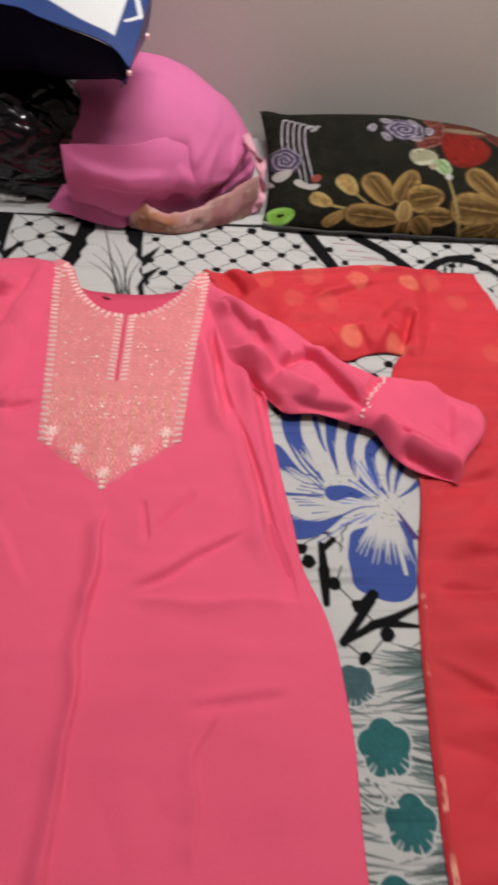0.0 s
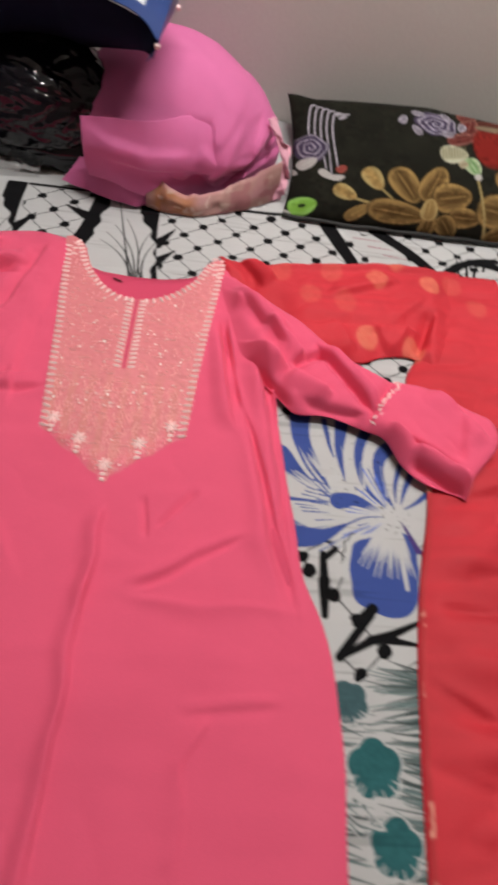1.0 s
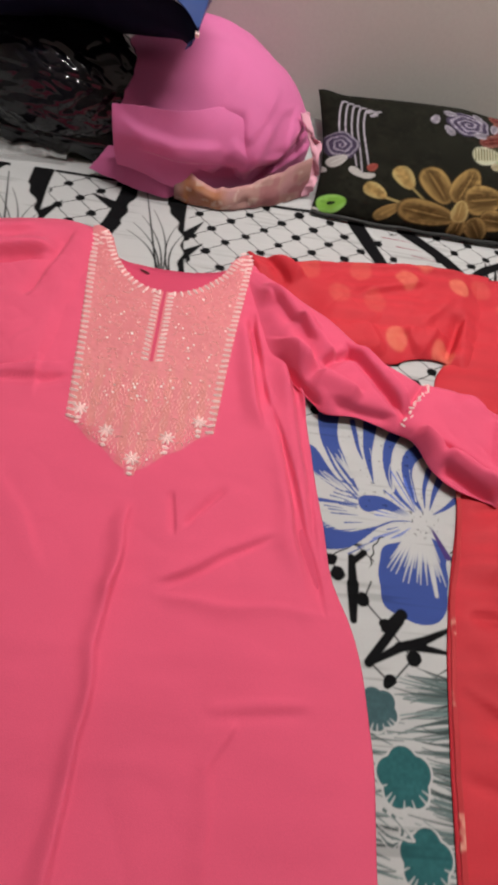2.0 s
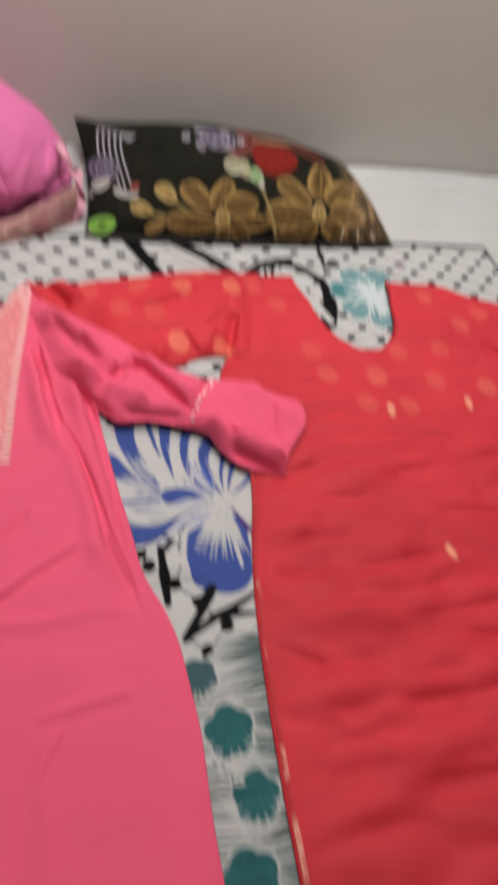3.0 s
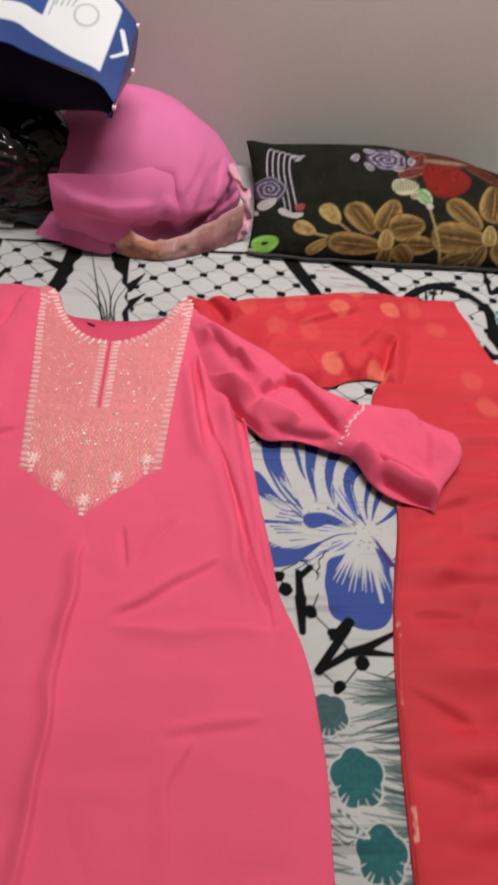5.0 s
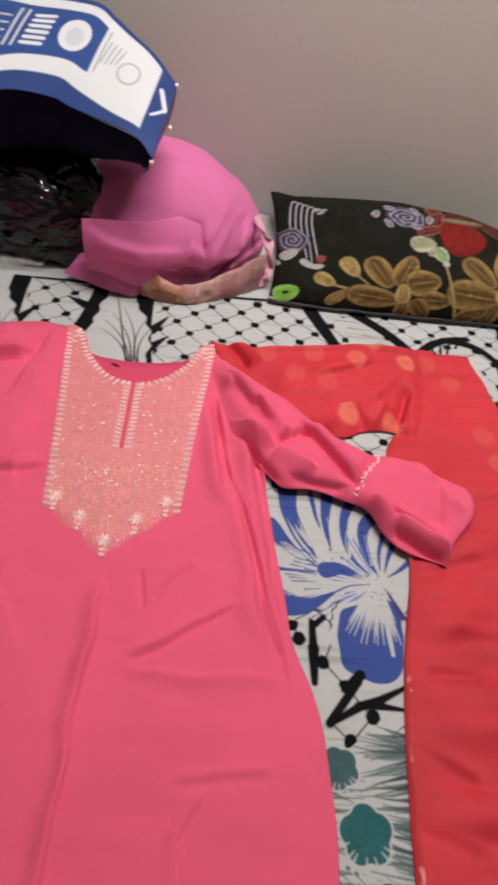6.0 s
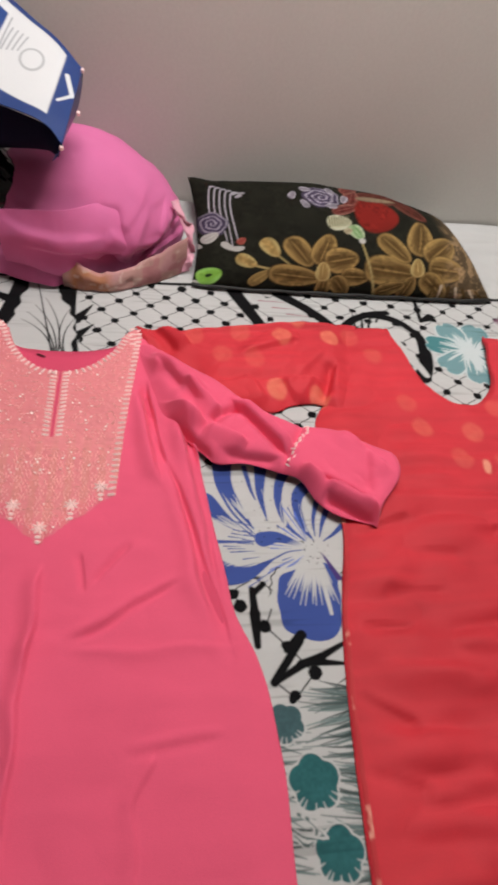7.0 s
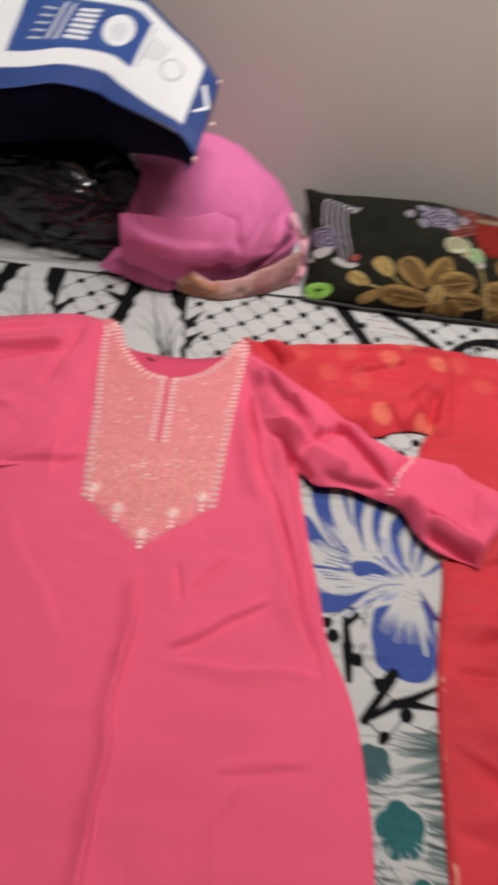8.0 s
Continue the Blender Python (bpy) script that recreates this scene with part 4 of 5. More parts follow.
# ---- printed pillow leaning on the wall ----
def pillow_face(s, t, sign):
    """A place on the pillow: s along its length, t up its face, both -1 to 1."""
    up = (t + 1) / 2
    x = 0.430 + 0.305 * s * (1 - 0.05 * (1 - t * t)) - 0.022 * smooth(0.6, 1, s) * smooth(-0.5, 1, t)
    fat = np.clip(1 - np.abs(s) ** 2.6, 0, 1) ** 0.5 * np.clip((1 - t**2), 0, 1) ** 0.5
    rise = np.where(sign > 0, 0.083, 0.040) * fat * (1 + 0.17 * s)
    y = 1.150 + 0.285 * up * (1 - 0.12 * smooth(0.2, 1, s)) - sign * rise * 0.30 + 0.008 * s**8 * (1 - up)
    z = 0.507 + up * (0.060 - 0.036 * smooth(-0.3, 1.0, s)) + 0.010 * smooth(-0.8, -1, s) * smooth(0.5, 1, t) + sign * rise * 0.95
    z = z + sign * 0.0025 * fat * soft_noise(x, y, 0.05, 85) + 0.003 * np.abs(soft_noise(x, y * 0.3, 0.03, 86)) * smooth(0.55, 0.9, np.abs(s))
    return x, y, np.maximum(z, BED_Z + 0.006)


def oval(rgb, p, q, cx, cy, turn, long, wide, inner, rim, veins=0, soft=0.08):
    """A printed oval petal or leaf, darker inside, lighter to its rim, with long veins."""
    c, s = math.cos(radians(turn)), math.sin(radians(turn))
    a, b = ((p - cx) * c + (q - cy) * s) / long, (-(p - cx) * s + (q - cy) * c) / wide
    b = b * (1 + 0.25 * a)
    d = np.hypot(a, b)
    grain = 0.14 * soft_noise(a * 2, b * 8, 1.0, int(cx * 999))
    mix = smooth(0.25, 1.0, 0.65 * np.abs(b) + 0.35 * d + grain)[..., None]
    shade = inner * (1 - mix) + rim * mix
    if veins:
        line = 0.40 * smooth(0.90, 1.0, np.cos(b / np.clip(1.05 - 0.6 * a * a, 0.3, 2) * veins * 0.5)) * smooth(0.95, 0.5, np.abs(a)) + 0.30 * smooth(0.80, 0.92, d) * smooth(1.04, 0.96, d)
        shade = shade + (rim * 1.45 - shade) * line[..., None]
    paint(rgb, smooth(1 + soft, 1 - soft, d), shade)


def rose(rgb, p, q, cx, cy, size, turn=0.0, stretch=1.0):
    """A printed rose: pale lilac rings that wind inwards on purple, with small petals round it."""
    grey, purple = np.array([0.34, 0.31, 0.38]), np.array([0.060, 0.045, 0.085])
    dx, dy = (p - cx) / stretch, (q - cy) * 1.05
    d, a = np.hypot(dx, dy) / size, np.arctan2(dy, dx)
    d2 = d * (1 + 0.06 * np.cos(5 * a + turn)) + 0.04 * soft_noise(p, q, 0.006, 89)
    ring = np.cos(d2 * 19 - a * 1.0 + turn)
    mix = (smooth(0.05, 0.75, ring) * (0.75 + 0.25 * soft_noise(p, q, 0.005, 90)))[..., None]
    paint(rgb, smooth(1.08, 0.96, d2), purple * (1 - mix) + grey * mix)


def pillow_print(p, q):
    """The print, by the way along the pillow and its height along the camera's slanted view."""
    rgb = np.zeros(p.shape + (3,)) + np.array([0.012, 0.012, 0.008])
    rgb *= (1 + 0.25 * soft_noise(p, q, 0.02, 81))[..., None]
    dark, gold, pale = np.array([0.095, 0.055, 0.018]), np.array([0.30, 0.195, 0.070]), np.array([0.46, 0.36, 0.15])
    # red rose and its wine-coloured leaves behind the gold flowers
    for cx, cy, turn, a, b in ((0.530, 0.715, 15, 0.05, 0.020), (0.570, 0.69, -40, 0.045, 0.02), (0.47, 0.712, 20, 0.04, 0.012)):
        oval(rgb, p, q, cx, cy, turn, a, b, np.array([0.07, 0.014, 0.010]), np.array([0.13, 0.045, 0.032]), 6)
    for cx, cy, turn, a, b in ((0.445, 0.705, 60, 0.030, 0.016), (0.425, 0.672, 20, 0.030, 0.012), (0.455, 0.735, 30, 0.030, 0.012)):
        oval(rgb, p, q, cx, cy, turn, a, b, np.array([0.10, 0.016, 0.014]), np.array([0.24, 0.10, 0.08]), 8)
    oval(rgb, p, q, 0.490, 0.662, 5, 0.046, 0.042, np.array([0.21, 0.016, 0.012]), np.array([0.17, 0.014, 0.010]))
    oval(rgb, p, q, 0.500, 0.705, 0, 0.045, 0.007, np.array([0.22, 0.17, 0.11]), np.array([0.16, 0.10, 0.07]))
    # two purple roses, one with a harp of pale stalks
    rose(rgb, p, q, 0.382, 0.700, 0.028, 0.5, 1.3)
    for k in range(6):
        oval(rgb, p, q, 0.376 + 0.052 * math.cos(k * 1.05 + 2.0), 0.700 + 0.024 * math.sin(k * 1.05 + 2.0), k * 60, 0.012, 0.007, np.array([0.2, 0.18, 0.22]), np.array([0.38, 0.35, 0.40]))
    for k in range(5):
        lilac = np.array([0.44, 0.41, 0.47])
        x0, top = 0.160 + 0.010 * k, 0.715 - 0.004 * k
        brush(rgb, p, q, ((x0 + 0.012, 0.560 + 0.018 * abs(k - 3)), (x0 + 0.006, 0.62), (x0 + 0.002, 0.665), (x0 + 0.006, top), (x0 + 0.016, top + 0.004)), 0.0010, 0.0016, lilac, steps=10)
    for k in range(3):
        oval(rgb, p, q, 0.214 + 0.006 * k, 0.700 - 0.008 * (k % 2), 20, 0.008, 0.003, np.array([0.3, 0.28, 0.33]), np.array([0.5, 0.48, 0.5]))
    rose(rgb, p, q, 0.166, 0.620, 0.029, 2.0)
    white = np.array([0.50, 0.48, 0.46])
    for cx, cy, turn, a, b in ((0.161, 0.586, 35, 0.019, 0.010), (0.192, 0.566, -35, 0.014, 0.007), (0.212, 0.562, 15, 0.012, 0.006), (0.133, 0.567, -20, 0.014, 0.008), (0.130, 0.478, 10, 0.010, 0.008)):
        oval(rgb, p, q, cx, cy, turn, a, b, white * 0.8, white, 5)
    oval(rgb, p, q, 0.218, 0.58, 40, 0.010, 0.007, np.array([0.25, 0.05, 0.04]), np.array([0.30, 0.08, 0.06]))
    # green leaves
    oval(rgb, p, q, 0.157, 0.497, 28, 0.025, 0.018, np.array([0.20, 0.42, 0.06]), np.array([0.30, 0.60, 0.14]))
    oval(rgb, p, q, 0.156, 0.498, 20, 0.007, 0.004, INK, np.array([0.08, 0.16, 0.03]))
    oval(rgb, p, q, 0.408, 0.637, 8, 0.025, 0.018, np.array([0.44, 0.43, 0.30]), np.array([0.52, 0.51, 0.38]))
    for k in range(9):
        stroke(rgb, p, q, 0.388 + 0.005 * k, 0.625 + 0.001 * k, 0.388 + 0.005 * k, 0.648 + 0.001 * k, 0.0009, 0.0009, np.array([0.16, 0.15, 0.08]), soft=0.0007)
    oval(rgb, p, q, 0.441, 0.616, -60, 0.019, 0.014, np.array([0.16, 0.30, 0.12]), np.array([0.42, 0.50, 0.32]), 5)
    oval(rgb, p, q, 0.424, 0.618, 30, 0.009, 0.007, np.array([0.30, 0.25, 0.16]), np.array([0.45, 0.40, 0.28]))
    # gold buds on a stalk
    stroke(rgb, p, q, 0.235, 0.527, 0.345, 0.520, 0.0022, 0.003, pale * 0.8, bend=-0.006)
    stroke(rgb, p, q, 0.280, 0.555, 0.315, 0.525, 0.0018, 0.0018, pale * 0.7)
    oval(rgb, p, q, 0.272, 0.568, -55, 0.024, 0.016, gold * 1.05, pale, 0)
    oval(rgb, p, q, 0.226, 0.534, -25, 0.021, 0.014, gold * 1.05, pale, 0)
    oval(rgb, p, q, 0.251, 0.499, 40, 0.026, 0.011, gold * 0.75, gold, 4)
    # two large gold flowers
    for cx, cy, turn, a, b in ((0.318, 0.507, -4, 0.048, 0.018), (0.327, 0.562, -55, 0.036, 0.018), (0.375, 0.570, 70, 0.036, 0.018), (0.408, 0.549, 15, 0.032, 0.022), (0.435, 0.512, 0, 0.026, 0.016), (0.408, 0.490, -50, 0.024, 0.014), (0.375, 0.488, 85, 0.020, 0.011),
                               (0.508, 0.530, -6, 0.052, 0.026), (0.516, 0.583, -45, 0.040, 0.017), (0.575, 0.612, 75, 0.042, 0.022), (0.615, 0.585, 40, 0.040, 0.024), (0.625, 0.540, -5, 0.038, 0.024), (0.600, 0.500, -45, 0.036, 0.018), (0.545, 0.495, 70, 0.026, 0.013), (0.51, 0.49, 25, 0.03, 0.012)):
        oval(rgb, p, q, cx, cy, turn, a * 1.10, b * 1.32, INK, dark * 0.6)
        oval(rgb, p, q, cx, cy, turn, a * 1.06, b * 1.25, dark, gold * 1.1, 9)
    for cx, cy in ((0.372, 0.520), (0.562, 0.541)):
        oval(rgb, p, q, cx, cy, 90, 0.022, 0.014, gold * 0.9, pale, 9)
    # frayed pale stalks and the mottled tan end of the pillow
    stroke(rgb, p, q, 0.449, 0.592, 0.480, 0.475, 0.0018, 0.0026, pale * 0.8)
    paint(rgb, smooth(0.008, 0.005, np.hypot(p - 0.450, q - 0.596)), white)
    blotch = smooth(-0.1, 0.5, soft_noise(p, q, 0.013, 83) + 0.5 * soft_noise(p, q, 0.005, 84))
    paint(rgb, smooth(0.615, 0.66, p - 0.10 * (q - 0.6)) * (0.25 + 0.6 * blotch), np.array([0.33, 0.22, 0.12]))
    for k in range(7):
        stroke(rgb, p, q, 0.60 + 0.016 * k, 0.505 - 0.002 * k, 0.595 + 0.02 * k, 0.475, 0.003, 0.002, np.array([0.55, 0.45, 0.33]) if k % 2 else dark)
    paint(rgb, smooth(0.476, 0.470, q) * 0.9, INK)
    rgb *= (0.88 + 0.30 * soft_noise(p, q, 0.006, 87) * smooth(0.3, 0.7, soft_noise(p, q, 0.03, 88) + 0.5))[..., None]
    return np.clip(rgb, 0.004, 0.9)


pillow = thing("pillow", "black pillow with gold flower and purple rose print against the wall", "pillow")
s, t = np.meshgrid(np.sin(np.linspace(-math.pi / 2, math.pi / 2, 360)), np.sin(np.linspace(-math.pi / 2, math.pi / 2, 210)))
# print mapped aslant, 0.72 per metre of depth, to fit the camera's view
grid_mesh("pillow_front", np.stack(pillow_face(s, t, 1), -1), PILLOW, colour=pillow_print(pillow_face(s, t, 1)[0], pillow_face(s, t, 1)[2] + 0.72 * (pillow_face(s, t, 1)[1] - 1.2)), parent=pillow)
s, t = np.meshgrid(np.linspace(-1, 1, 60), np.linspace(-1, 1, 40))
grid_mesh("pillow_back", np.stack(pillow_face(s, t, -1), -1), PILLOW, colour=pillow_print(0 * s, 0 * t), parent=pillow, up=False)

# piping along the foot of the pillow
s = np.linspace(-1, 1, 160)[:, None]
a = np.linspace(0, 2 * math.pi, 8, endpoint=False)[None, :]
x, y, z = pillow_face(s, -1 + 0 * s, 1)
grid_mesh("piping", np.stack([x + 0 * a, y - 0.002 + 0.004 * np.cos(a), z + 0.0002 + 0.004 * np.sin(a) + 0.001 * np.sin(s * 23)], -1), material("black_piping", (0.01, 0.01, 0.01), 0.6), parent=pillow, close=True)

# ---- pink cloth bag, black polythene bag, blue printed sack ----
def lump(name, centre, size, turn, mat, parent, seed, crumple, fine, floor_z, p=2.6, n=170, rows=(), lean=0.0):
    """A stuffed bag: a boxy ellipsoid, pressed flat on the bed, with soft dents and sharp crumples."""
    th = np.linspace(-math.pi / 2, math.pi / 2, n)[:, None]
    ph = np.linspace(0, 2 * math.pi, 2 * n, endpoint=False)[None, :]
    sg = lambda a: np.sign(a) * np.abs(a) ** (2 / p)
    x, y, z = sg(np.cos(th)) * sg(np.cos(ph)), sg(np.cos(th)) * sg(np.sin(ph)), sg(np.sin(th)) + 0 * ph
    fold = np.abs(soft_noise(x * 3 - z * 2, y * 3 + z * 2, 0.5, seed + 1)) + 0.6 * np.abs(soft_noise(x * 5 + z * 4, y * 5 - z * 3, 0.45, seed + 2))
    k = 1 + crumple * soft_noise(x * 2 + z, y * 2 - z, 0.8, seed) + fine * fold
    x, y, z = size[0] * x * k, size[1] * y * k, size[2] * z * k
    c, s = math.cos(radians(turn)), math.sin(radians(turn))
    x, y, z = centre[0] + x * c - y * s, centre[1] + x * s + y * c, centre[2] + z
    x = x - lean * np.clip(z - centre[2] + 0.02, 0, None) * smooth(-0.12, 0.10, x - centre[0])
    push = sum(1.15 * crease(x, z, *row) for row in rows) if rows else 0
    y = np.minimum(y - push, WALL_Y - 0.004)
    P = np.stack([x, y, np.maximum(z, floor_z)], -1)
    return grid_mesh(name, P, mat, parent=parent, close=True)


pink_bag = thing("pink_bag", "stuffed pink cloth bag with a gold printed hem", "bag")
lump("bag_body", (-0.068, 1.305, 0.570), (0.186, 0.148, 0.130), 0, BAG_PINK, pink_bag, 51, 0.04, 0.0, BED_Z + 0.004, p=2.0, lean=0.26,
     rows=((0.10, 0.585, 0.02, 0.530, -0.016, 0.008), (0.11, 0.60, 0.03, 0.548, 0.012, 0.012), (-0.20, 0.628, -0.05, 0.60, 0.010, 0.02), (-0.01, 0.63, -0.02, 0.54, -0.008, 0.012), (0.04, 0.62, 0.00, 0.53, 0.008, 0.012), (0.07, 0.62, 0.06, 0.57, -0.008, 0.008), (0.05, 0.66, 0.00, 0.60, 0.006, 0.012), (0.09, 0.60, 0.05, 0.54, 0.010, 0.007), (-0.03, 0.61, -0.05, 0.54, 0.009, 0.012), (-0.02, 0.68, 0.03, 0.61, -0.004, 0.014), (0.11, 0.56, 0.03, 0.545, -0.010, 0.006),
           (-0.16, 0.55, 0.02, 0.54, -0.008, 0.014)))
# front of the bag with its free upper lip, then the turned-out corner below it
u, v = np.meshgrid(np.linspace(0, 1, 150), np.linspace(0, 1, 80))
x = -0.200 + 0.285 * u - 0.006 * v * (1 - u)
z = BED_Z + 0.040 - 0.024 * smooth(0.1, 0.5, u) + v * (0.092 + 0.036 * smooth(0, 0.5, u) - 0.050 * smooth(0.5, 1, u)) + 0.003 * np.sin(u * 9) * v
round_front = 1.305 - 0.150 * np.sqrt(np.clip(1 - ((x + 0.068) / 0.190) ** 2 - ((z - 0.57) / 0.134) ** 2, 0.0, 1))
flat_front = 1.150 - 0.030 * np.sin(u * 2.6) + 0.008 * v**2 - 0.012 * np.sin(v * 3.1) + 0.003 * soft_noise(x, z, 0.03, 52)
k = smooth(0.22, 0.62, u)
y = flat_front * (1 - k) + (round_front - 0.003 + 0.030 * smooth(0.60, 1.0, u) + 0.016 * v**6 * smooth(0.3, 0.6, u)) * k
y = y - crease(x, z, -0.19, 0.616, -0.04, 0.590, 0.008, 0.010) + crease(x, z, -0.15, 0.580, 0.02, 0.545, 0.010, 0.008) - crease(x, z, -0.02, 0.600, 0.04, 0.545, 0.008, 0.008) + crease(x, z, -0.06, 0.560, 0.06, 0.540, 0.006, 0.006)
grid_mesh("front_lip", np.stack([x, y, z], -1), BAG_PINK, parent=pink_bag, thick=0.0015)
u, v = np.meshgrid(np.linspace(0, 1, 90), np.linspace(0, 1, 40))
x = -0.250 + 0.180 * u + 0.030 * v * (1 - u)
z = BED_Z + 0.004 + 0.010 * (1 - u) * (1 - v) + v * (0.044 + 0.010 * np.sin(u * 3.1) - 0.010 * u)
y = 1.165 - 0.040 * np.sin(u * 1.7) + 0.022 * v - 0.004 * np.sin(v * 3.1) + 0.003 * soft_noise(x, z, 0.02, 57) + 0.045 * smooth(0.70, 1, u)
grid_mesh("turned_corner", np.stack([x, y, z], -1), BAG_PINK, parent=pink_bag, thick=0.0015)
# thin crushed frill where the hem runs up the side of the bag
u, v = np.meshgrid(np.linspace(0, 1, 90), np.linspace(0, 1, 14))
x = 0.112 + 0.010 * np.sin(u * 2.8) - 0.030 * u**3 + 0.016 * (v - 0.3) + 0.004 * soft_noise(u, v * 0.2, 0.05, 94)
y = 1.195 + 0.055 * u + 0.008 * np.sin(u * 19 + v * 2) * v
z = BED_Z + 0.006 + 0.112 * u + 0.006 * np.sin(u * 13) * v
grid_mesh("side_frill", np.stack([x, y, z], -1), material("pale_pink_tissue", (0.72, 0.36, 0.46), 0.7, vary=0.15), parent=pink_bag, label="crushed pale pink frill", thick=0.0008)
# printed hem band at the foot of the bag
u, v = np.meshgrid(np.linspace(0, 1, 200), np.linspace(0, 1, 40))
x = -0.105 + 0.222 * u
y = 1.122 + 0.024 * smooth(0.3, 0.6, u) + 0.052 * (2 * u - 1) ** 2 * (u > 0.5) + 0.012 * (2 * u - 1) ** 2 + 0.012 * v**2 - 0.006 * np.sin(v * 3) + 0.004 * soft_noise(x, v * 0.04, 0.016, 59)
z = BED_Z + 0.003 + (0.048 - 0.016 * np.sin(u * 5.5 - 0.6) + 0.004 * soft_noise(x, x * 0, 0.012, 60)) * v
rgb = np.zeros(u.shape + (3,)) + np.array([0.42, 0.24, 0.22])
paint(rgb, smooth(-0.2, 0.4, soft_noise(x, z * 1.3, 0.030, 53)) * 0.6, np.array([0.50, 0.24, 0.28]))
paint(rgb, smooth(0.42, 0.30, u) * smooth(0.02, 0.10, u) * (0.7 + 0.3 * soft_noise(x, z, 0.012, 55)), np.array([0.42, 0.17, 0.06]))
paint(rgb, smooth(0.30, 0.62, soft_noise(x, z * 1.2, 0.013, 54) + 0.3 * soft_noise(x, z, 0.004, 58)) * 0.7, np.array([0.56, 0.42, 0.36]))
paint(rgb, smooth(0.25, 0.55, soft_noise(x, z * 1.4, 0.016, 56)) * smooth(0.4, 0.6, u) * 0.7, np.array([0.36, 0.14, 0.16]))
paint(rgb, smooth(0.86, 0.95, v) * 0.6, np.array([0.62, 0.34, 0.34]))
grid_mesh("hem_band", np.stack([x, y, z], -1), PILLOW, colour=rgb, parent=pink_bag, label="gold and orange printed hem band", thick=0.001)

black_bag = thing("black_bag", "crumpled shiny black polythene bag on the bed", "bag")
lump("bag_body", (-0.405, 1.315, 0.588), (0.25, 0.105, 0.105), -14, BLACK_POLY, black_bag, 61, 0.12, 0.030, BED_Z + 0.004, p=2.5, n=220)
# loose torn edge of the polythene lying in front
u, v = np.meshgrid(np.linspace(0, 1, 120), np.linspace(0, 1, 50))
x = -0.62 + 0.425 * u
y = 1.24 - 0.045 * u + 0.06 * v - 0.03 * np.sin(v * 2.5)
z = BED_Z + 0.006 + (0.130 + 0.01 * np.sin(u * 9)) * v + 0.010 * np.abs(soft_noise(x, v * 0.1, 0.03, 63))
y = y + 0.010 * soft_noise(x * 0.5, z, 0.03, 64) + 0.004 * soft_noise(x * 0.5, z, 0.016, 65)
grid_mesh("loose_fold", np.stack([x, y, z], -1), BLACK_POLY, parent=black_bag, thick=0.0006)

# clear wrapper under the black bag
CLEAR = material("clear_film", (0.62, 0.62, 0.62), 0.18, vary=0.05, bump=0.1)
CLEAR.node_tree.nodes["Principled BSDF"].inputs["Alpha"].default_value = 0.25
u, v = np.meshgrid(np.linspace(0, 1, 100), np.linspace(0, 1, 50))
x = -0.62 + 0.33 * u
y = 1.16 + 0.02 * u + 0.16 * v - 0.04 * (1 - u) * v
z = BED_Z + 0.003 + 0.012 * np.abs(soft_noise(x, y, 0.035, 66)) + 0.010 * np.sin(v * 3.1) + 0.006 * np.abs(soft_noise(x, y, 0.012, 67))
film_thing = tagged(grid_mesh("clear_wrapper", np.stack([x, y, z], -1), CLEAR, thick=0.0004), "crumpled clear plastic wrapper on the bedsheet", "wrapper")

blue_bag = thing("blue_sack", "blue and white printed laminated sack with a shade-darkened side", "sack", at=(0.016, 0, 0.010))
# upper printed side of the sack: u runs to its closed end, v to the wall
u, v = np.meshgrid(np.linspace(0, 1, 340), np.linspace(0, 1, 180))
front_x = [-0.80, -0.55, -0.383, -0.319, -0.257, -0.220, -0.127, -0.096]
front_y = [1.10, 1.13, 1.164, 1.186, 1.185, 1.163, 1.119, 1.082]
back_x = [-0.80, -0.60, -0.40, -0.27, -0.218, -0.185, -0.131, -0.077]
back_y = [1.45, 1.45, 1.448, 1.44, 1.43, 1.393, 1.332, 1.255]
k = np.linspace(0, 1, 8)
fx, fy, bx, by = (curve(k, some, u) for some in (front_x, front_y, back_x, back_y))
x, y = fx * (1 - v) + bx * v, fy * (1 - v) + by * v
plane = 0.79 + 0.24 * (y - 1.15)
z = plane + 0.010 * np.sin(v * math.pi) * smooth(1.0, 0.7, u) + 0.003 * soft_noise(x, y, 0.06, 68)
rgb = np.zeros(u.shape + (3,)) + np.array([0.010, 0.040, 0.185])
white = np.array([0.66, 0.67, 0.70])
inner = smooth(0.036, 0.040, y - fy + 0.018 * smooth(-0.26, -0.14, x)) * smooth(0.945, 0.925, v) * smooth(-0.102, -0.106, x - 0.13 * (y - 1.26))
paint(rgb, inner, white)
block = smooth(0.070, 0.074, y - fy) * smooth(0.83, 0.81, v) * smooth(-0.196, -0.200, x - 0.14 * (y - 1.33)) * smooth(-0.400, -0.396, x)
paint(rgb, block, np.array([0.013, 0.055, 0.235]))
paint(rgb, inner * smooth(-0.402, -0.406, x), white)
paint(rgb, smooth(1.06, 0.96, np.hypot((x + 0.243) / 0.025, (y - 1.322) / 0.042)), white)
paint(rgb, smooth(1.06, 0.96, np.hypot((x + 0.243) / 0.014, (y - 1.318) / 0.024)) * 0.35, np.array([0.3, 0.35, 0.45]))
ring = np.abs(np.hypot((x + 0.150) / 0.017, (y - 1.246) / 0.024) - 1)
paint(rgb, smooth(0.16, 0.06, ring) * 0.6, np.array([0.25, 0.27, 0.30]))
grey = np.array([0.30, 0.32, 0.36])
for k in range(4):
    stroke(rgb, x, y, -0.196 + 0.008 * k, 1.262, -0.184 + 0.008 * k, 1.318 - 0.006 * k, 0.0012, 0.0012, grey)
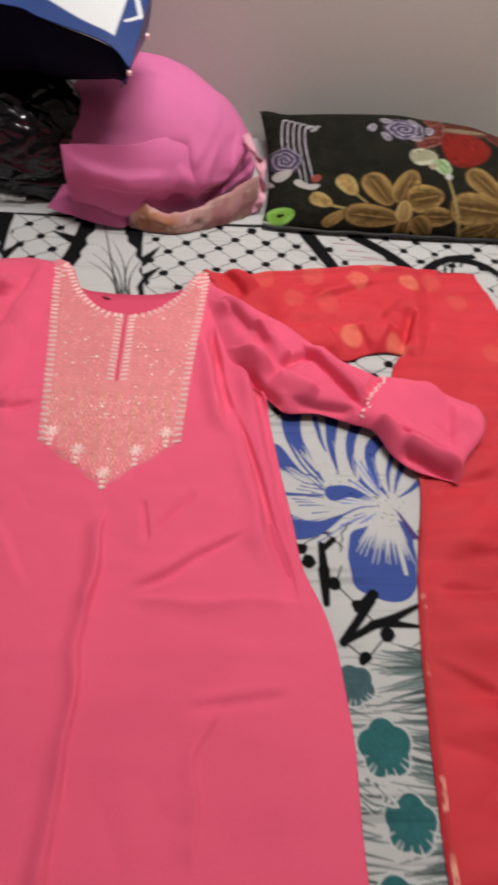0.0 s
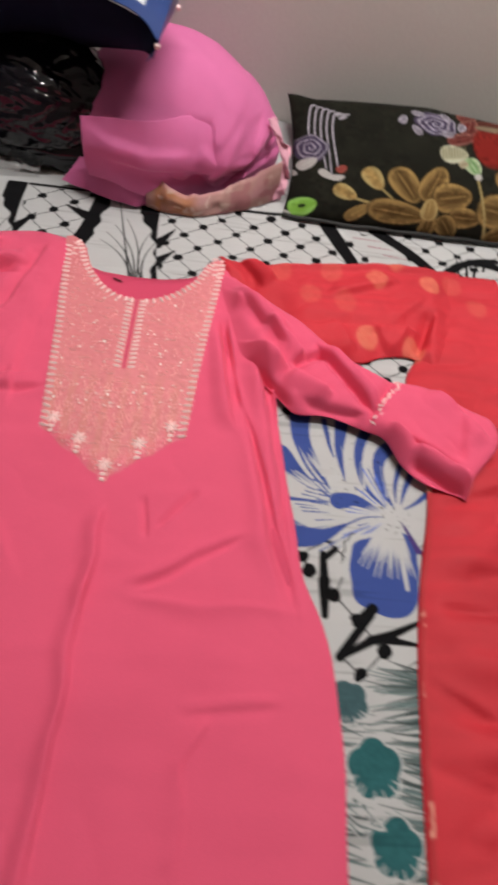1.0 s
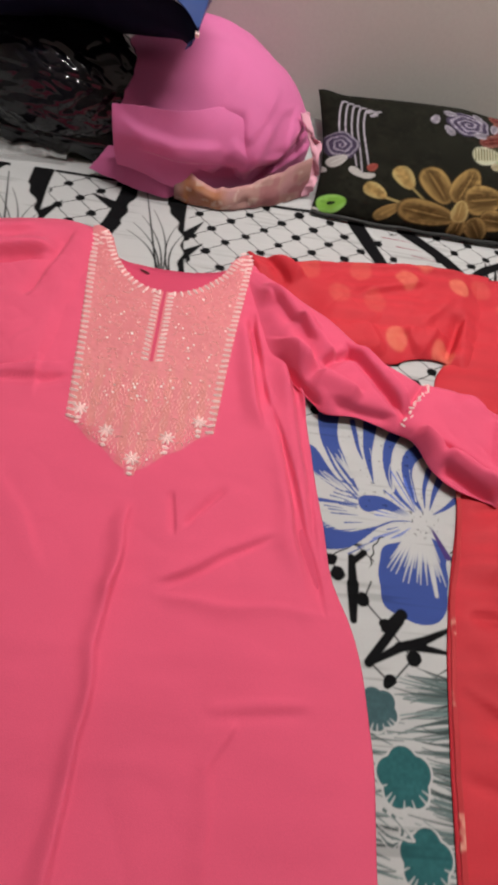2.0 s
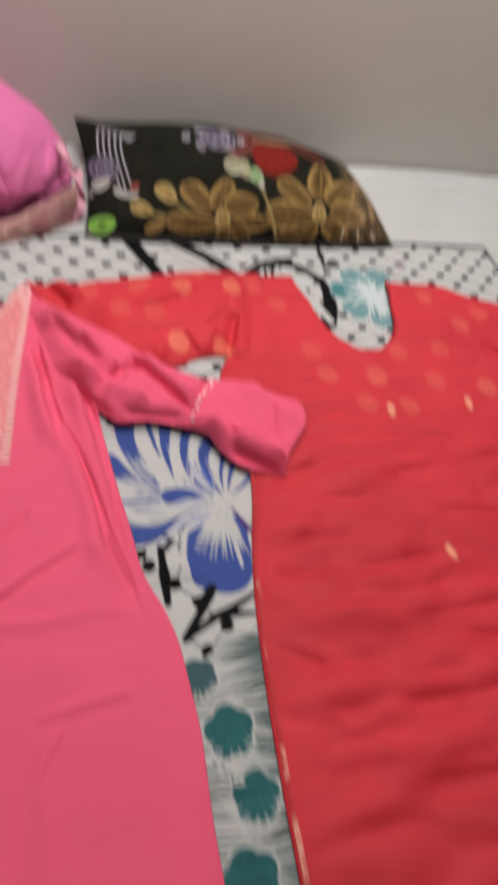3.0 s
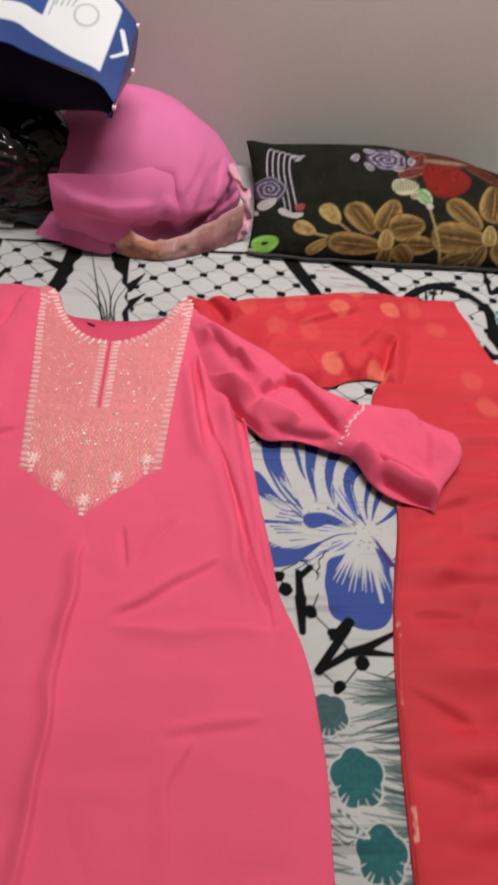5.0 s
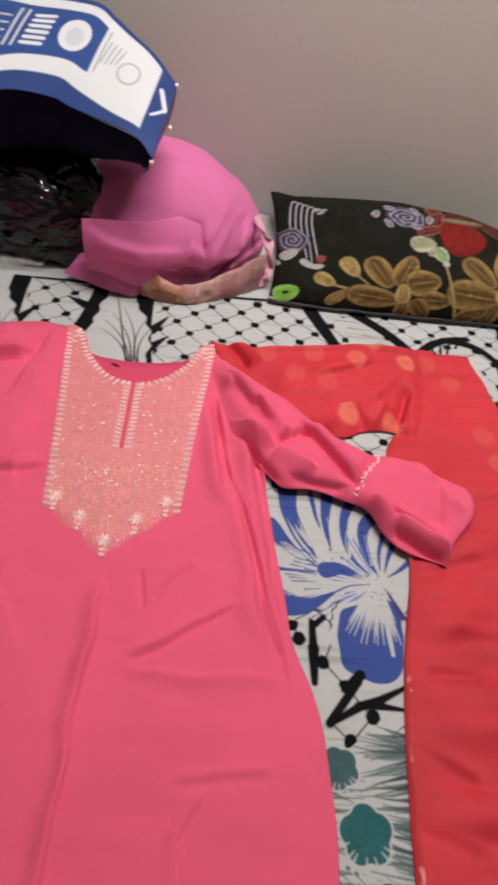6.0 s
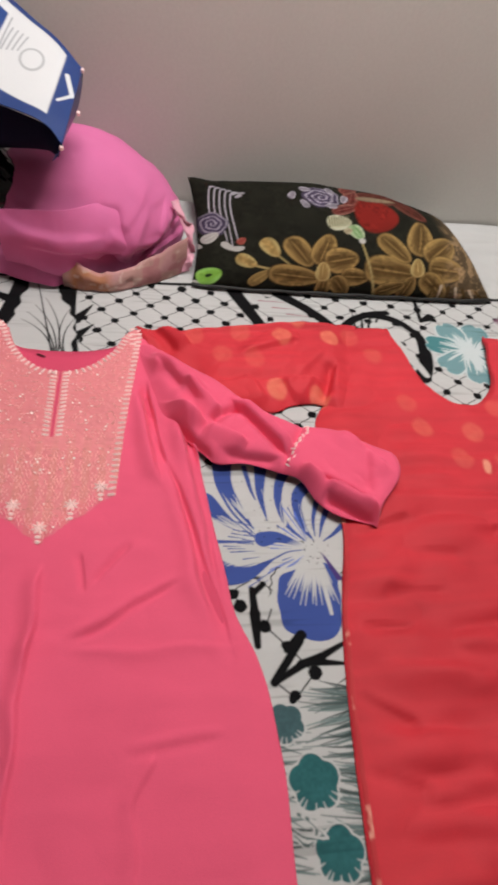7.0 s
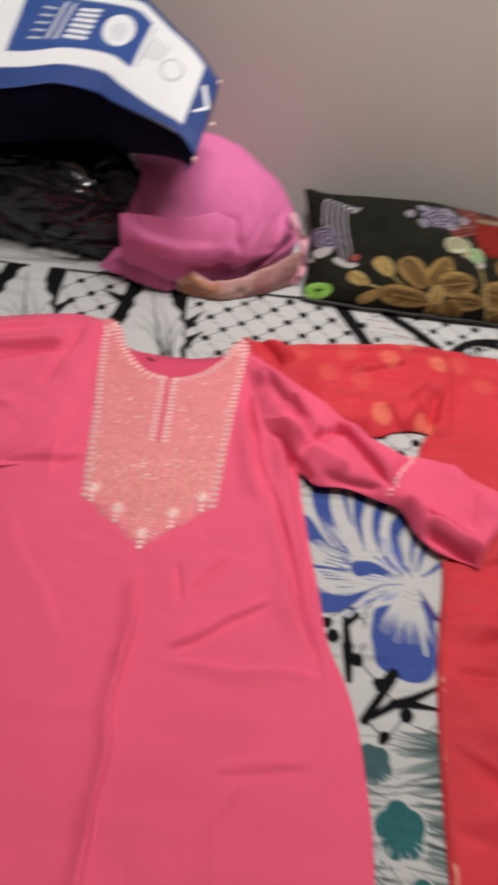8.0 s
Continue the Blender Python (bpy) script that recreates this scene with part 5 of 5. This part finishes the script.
stroke(rgb, x, y, -0.203, 1.240, -0.188, 1.345, 0.0012, 0.0012, grey)
for k in range(2):
    stroke(rgb, x, y, -0.345 + 0.012 * k, 1.275, -0.335 + 0.012 * k, 1.38, 0.0022, 0.0022, white * 0.8)
for k in range(6):
    stroke(rgb, x, y, -0.318 + 0.002 * k, 1.285 + 0.016 * k, -0.292 + 0.002 * k, 1.287 + 0.016 * k, 0.0050, 0.0050, white)
for k in range(5):
    stroke(rgb, x, y, -0.372 + 0.002 * k, 1.272 + 0.020 * k, -0.356 + 0.002 * k, 1.273 + 0.020 * k, 0.0025, 0.0025, white * 0.7)
stroke(rgb, x, y, -0.098, 1.232, -0.088, 1.185, 0.0035, 0.0035, white)
stroke(rgb, x, y, -0.088, 1.188, -0.108, 1.170, 0.0035, 0.0025, white)
grid_mesh("printed_panel", np.stack([x, y, z], -1), BLUE_BAG, colour=rgb, parent=blue_bag, thick=0.0012)
# navy side below it, coloured near black for the shade there, and the folded end
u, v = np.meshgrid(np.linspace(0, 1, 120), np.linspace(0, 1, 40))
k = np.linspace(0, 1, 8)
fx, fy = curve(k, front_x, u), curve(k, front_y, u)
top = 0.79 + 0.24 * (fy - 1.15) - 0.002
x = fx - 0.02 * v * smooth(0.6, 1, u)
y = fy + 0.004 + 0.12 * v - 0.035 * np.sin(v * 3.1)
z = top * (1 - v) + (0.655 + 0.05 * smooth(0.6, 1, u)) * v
grid_mesh("side_gusset", np.stack([x, y, z], -1), NAVY_SHADED, parent=blue_bag, label="navy side gusset with shade put into its colour", thick=0.001)
u, v = np.meshgrid(np.linspace(0, 1, 40), np.linspace(0, 1, 30))
x = -0.096 + 0.019 * u - 0.004 * v - 0.012 * v * v
y = 1.082 + 0.173 * u + 0.004 * v
z = 0.79 + 0.24 * (1.082 + 0.173 * u - 1.15) - (0.030 + 0.045 * u) * v
grid_mesh("folded_end", np.stack([x, y, z], -1), BLUE_BAG, colour=np.zeros(u.shape + (3,)) + np.array([0.016, 0.045, 0.20]), parent=blue_bag, thick=0.001)
for px, py, pz in ((-0.098, 1.085, 0.765), (-0.080, 1.175, 0.778), (-0.077, 1.250, 0.812)):
    bm = bmesh.new()
    box(bm, px - 0.002, py - 0.006, pz - 0.003, px + 0.003, py + 0.003, pz + 0.002, 0.001)
    part("thread_tag", bm, THREAD, blue_bag, "short pale stitching thread end")
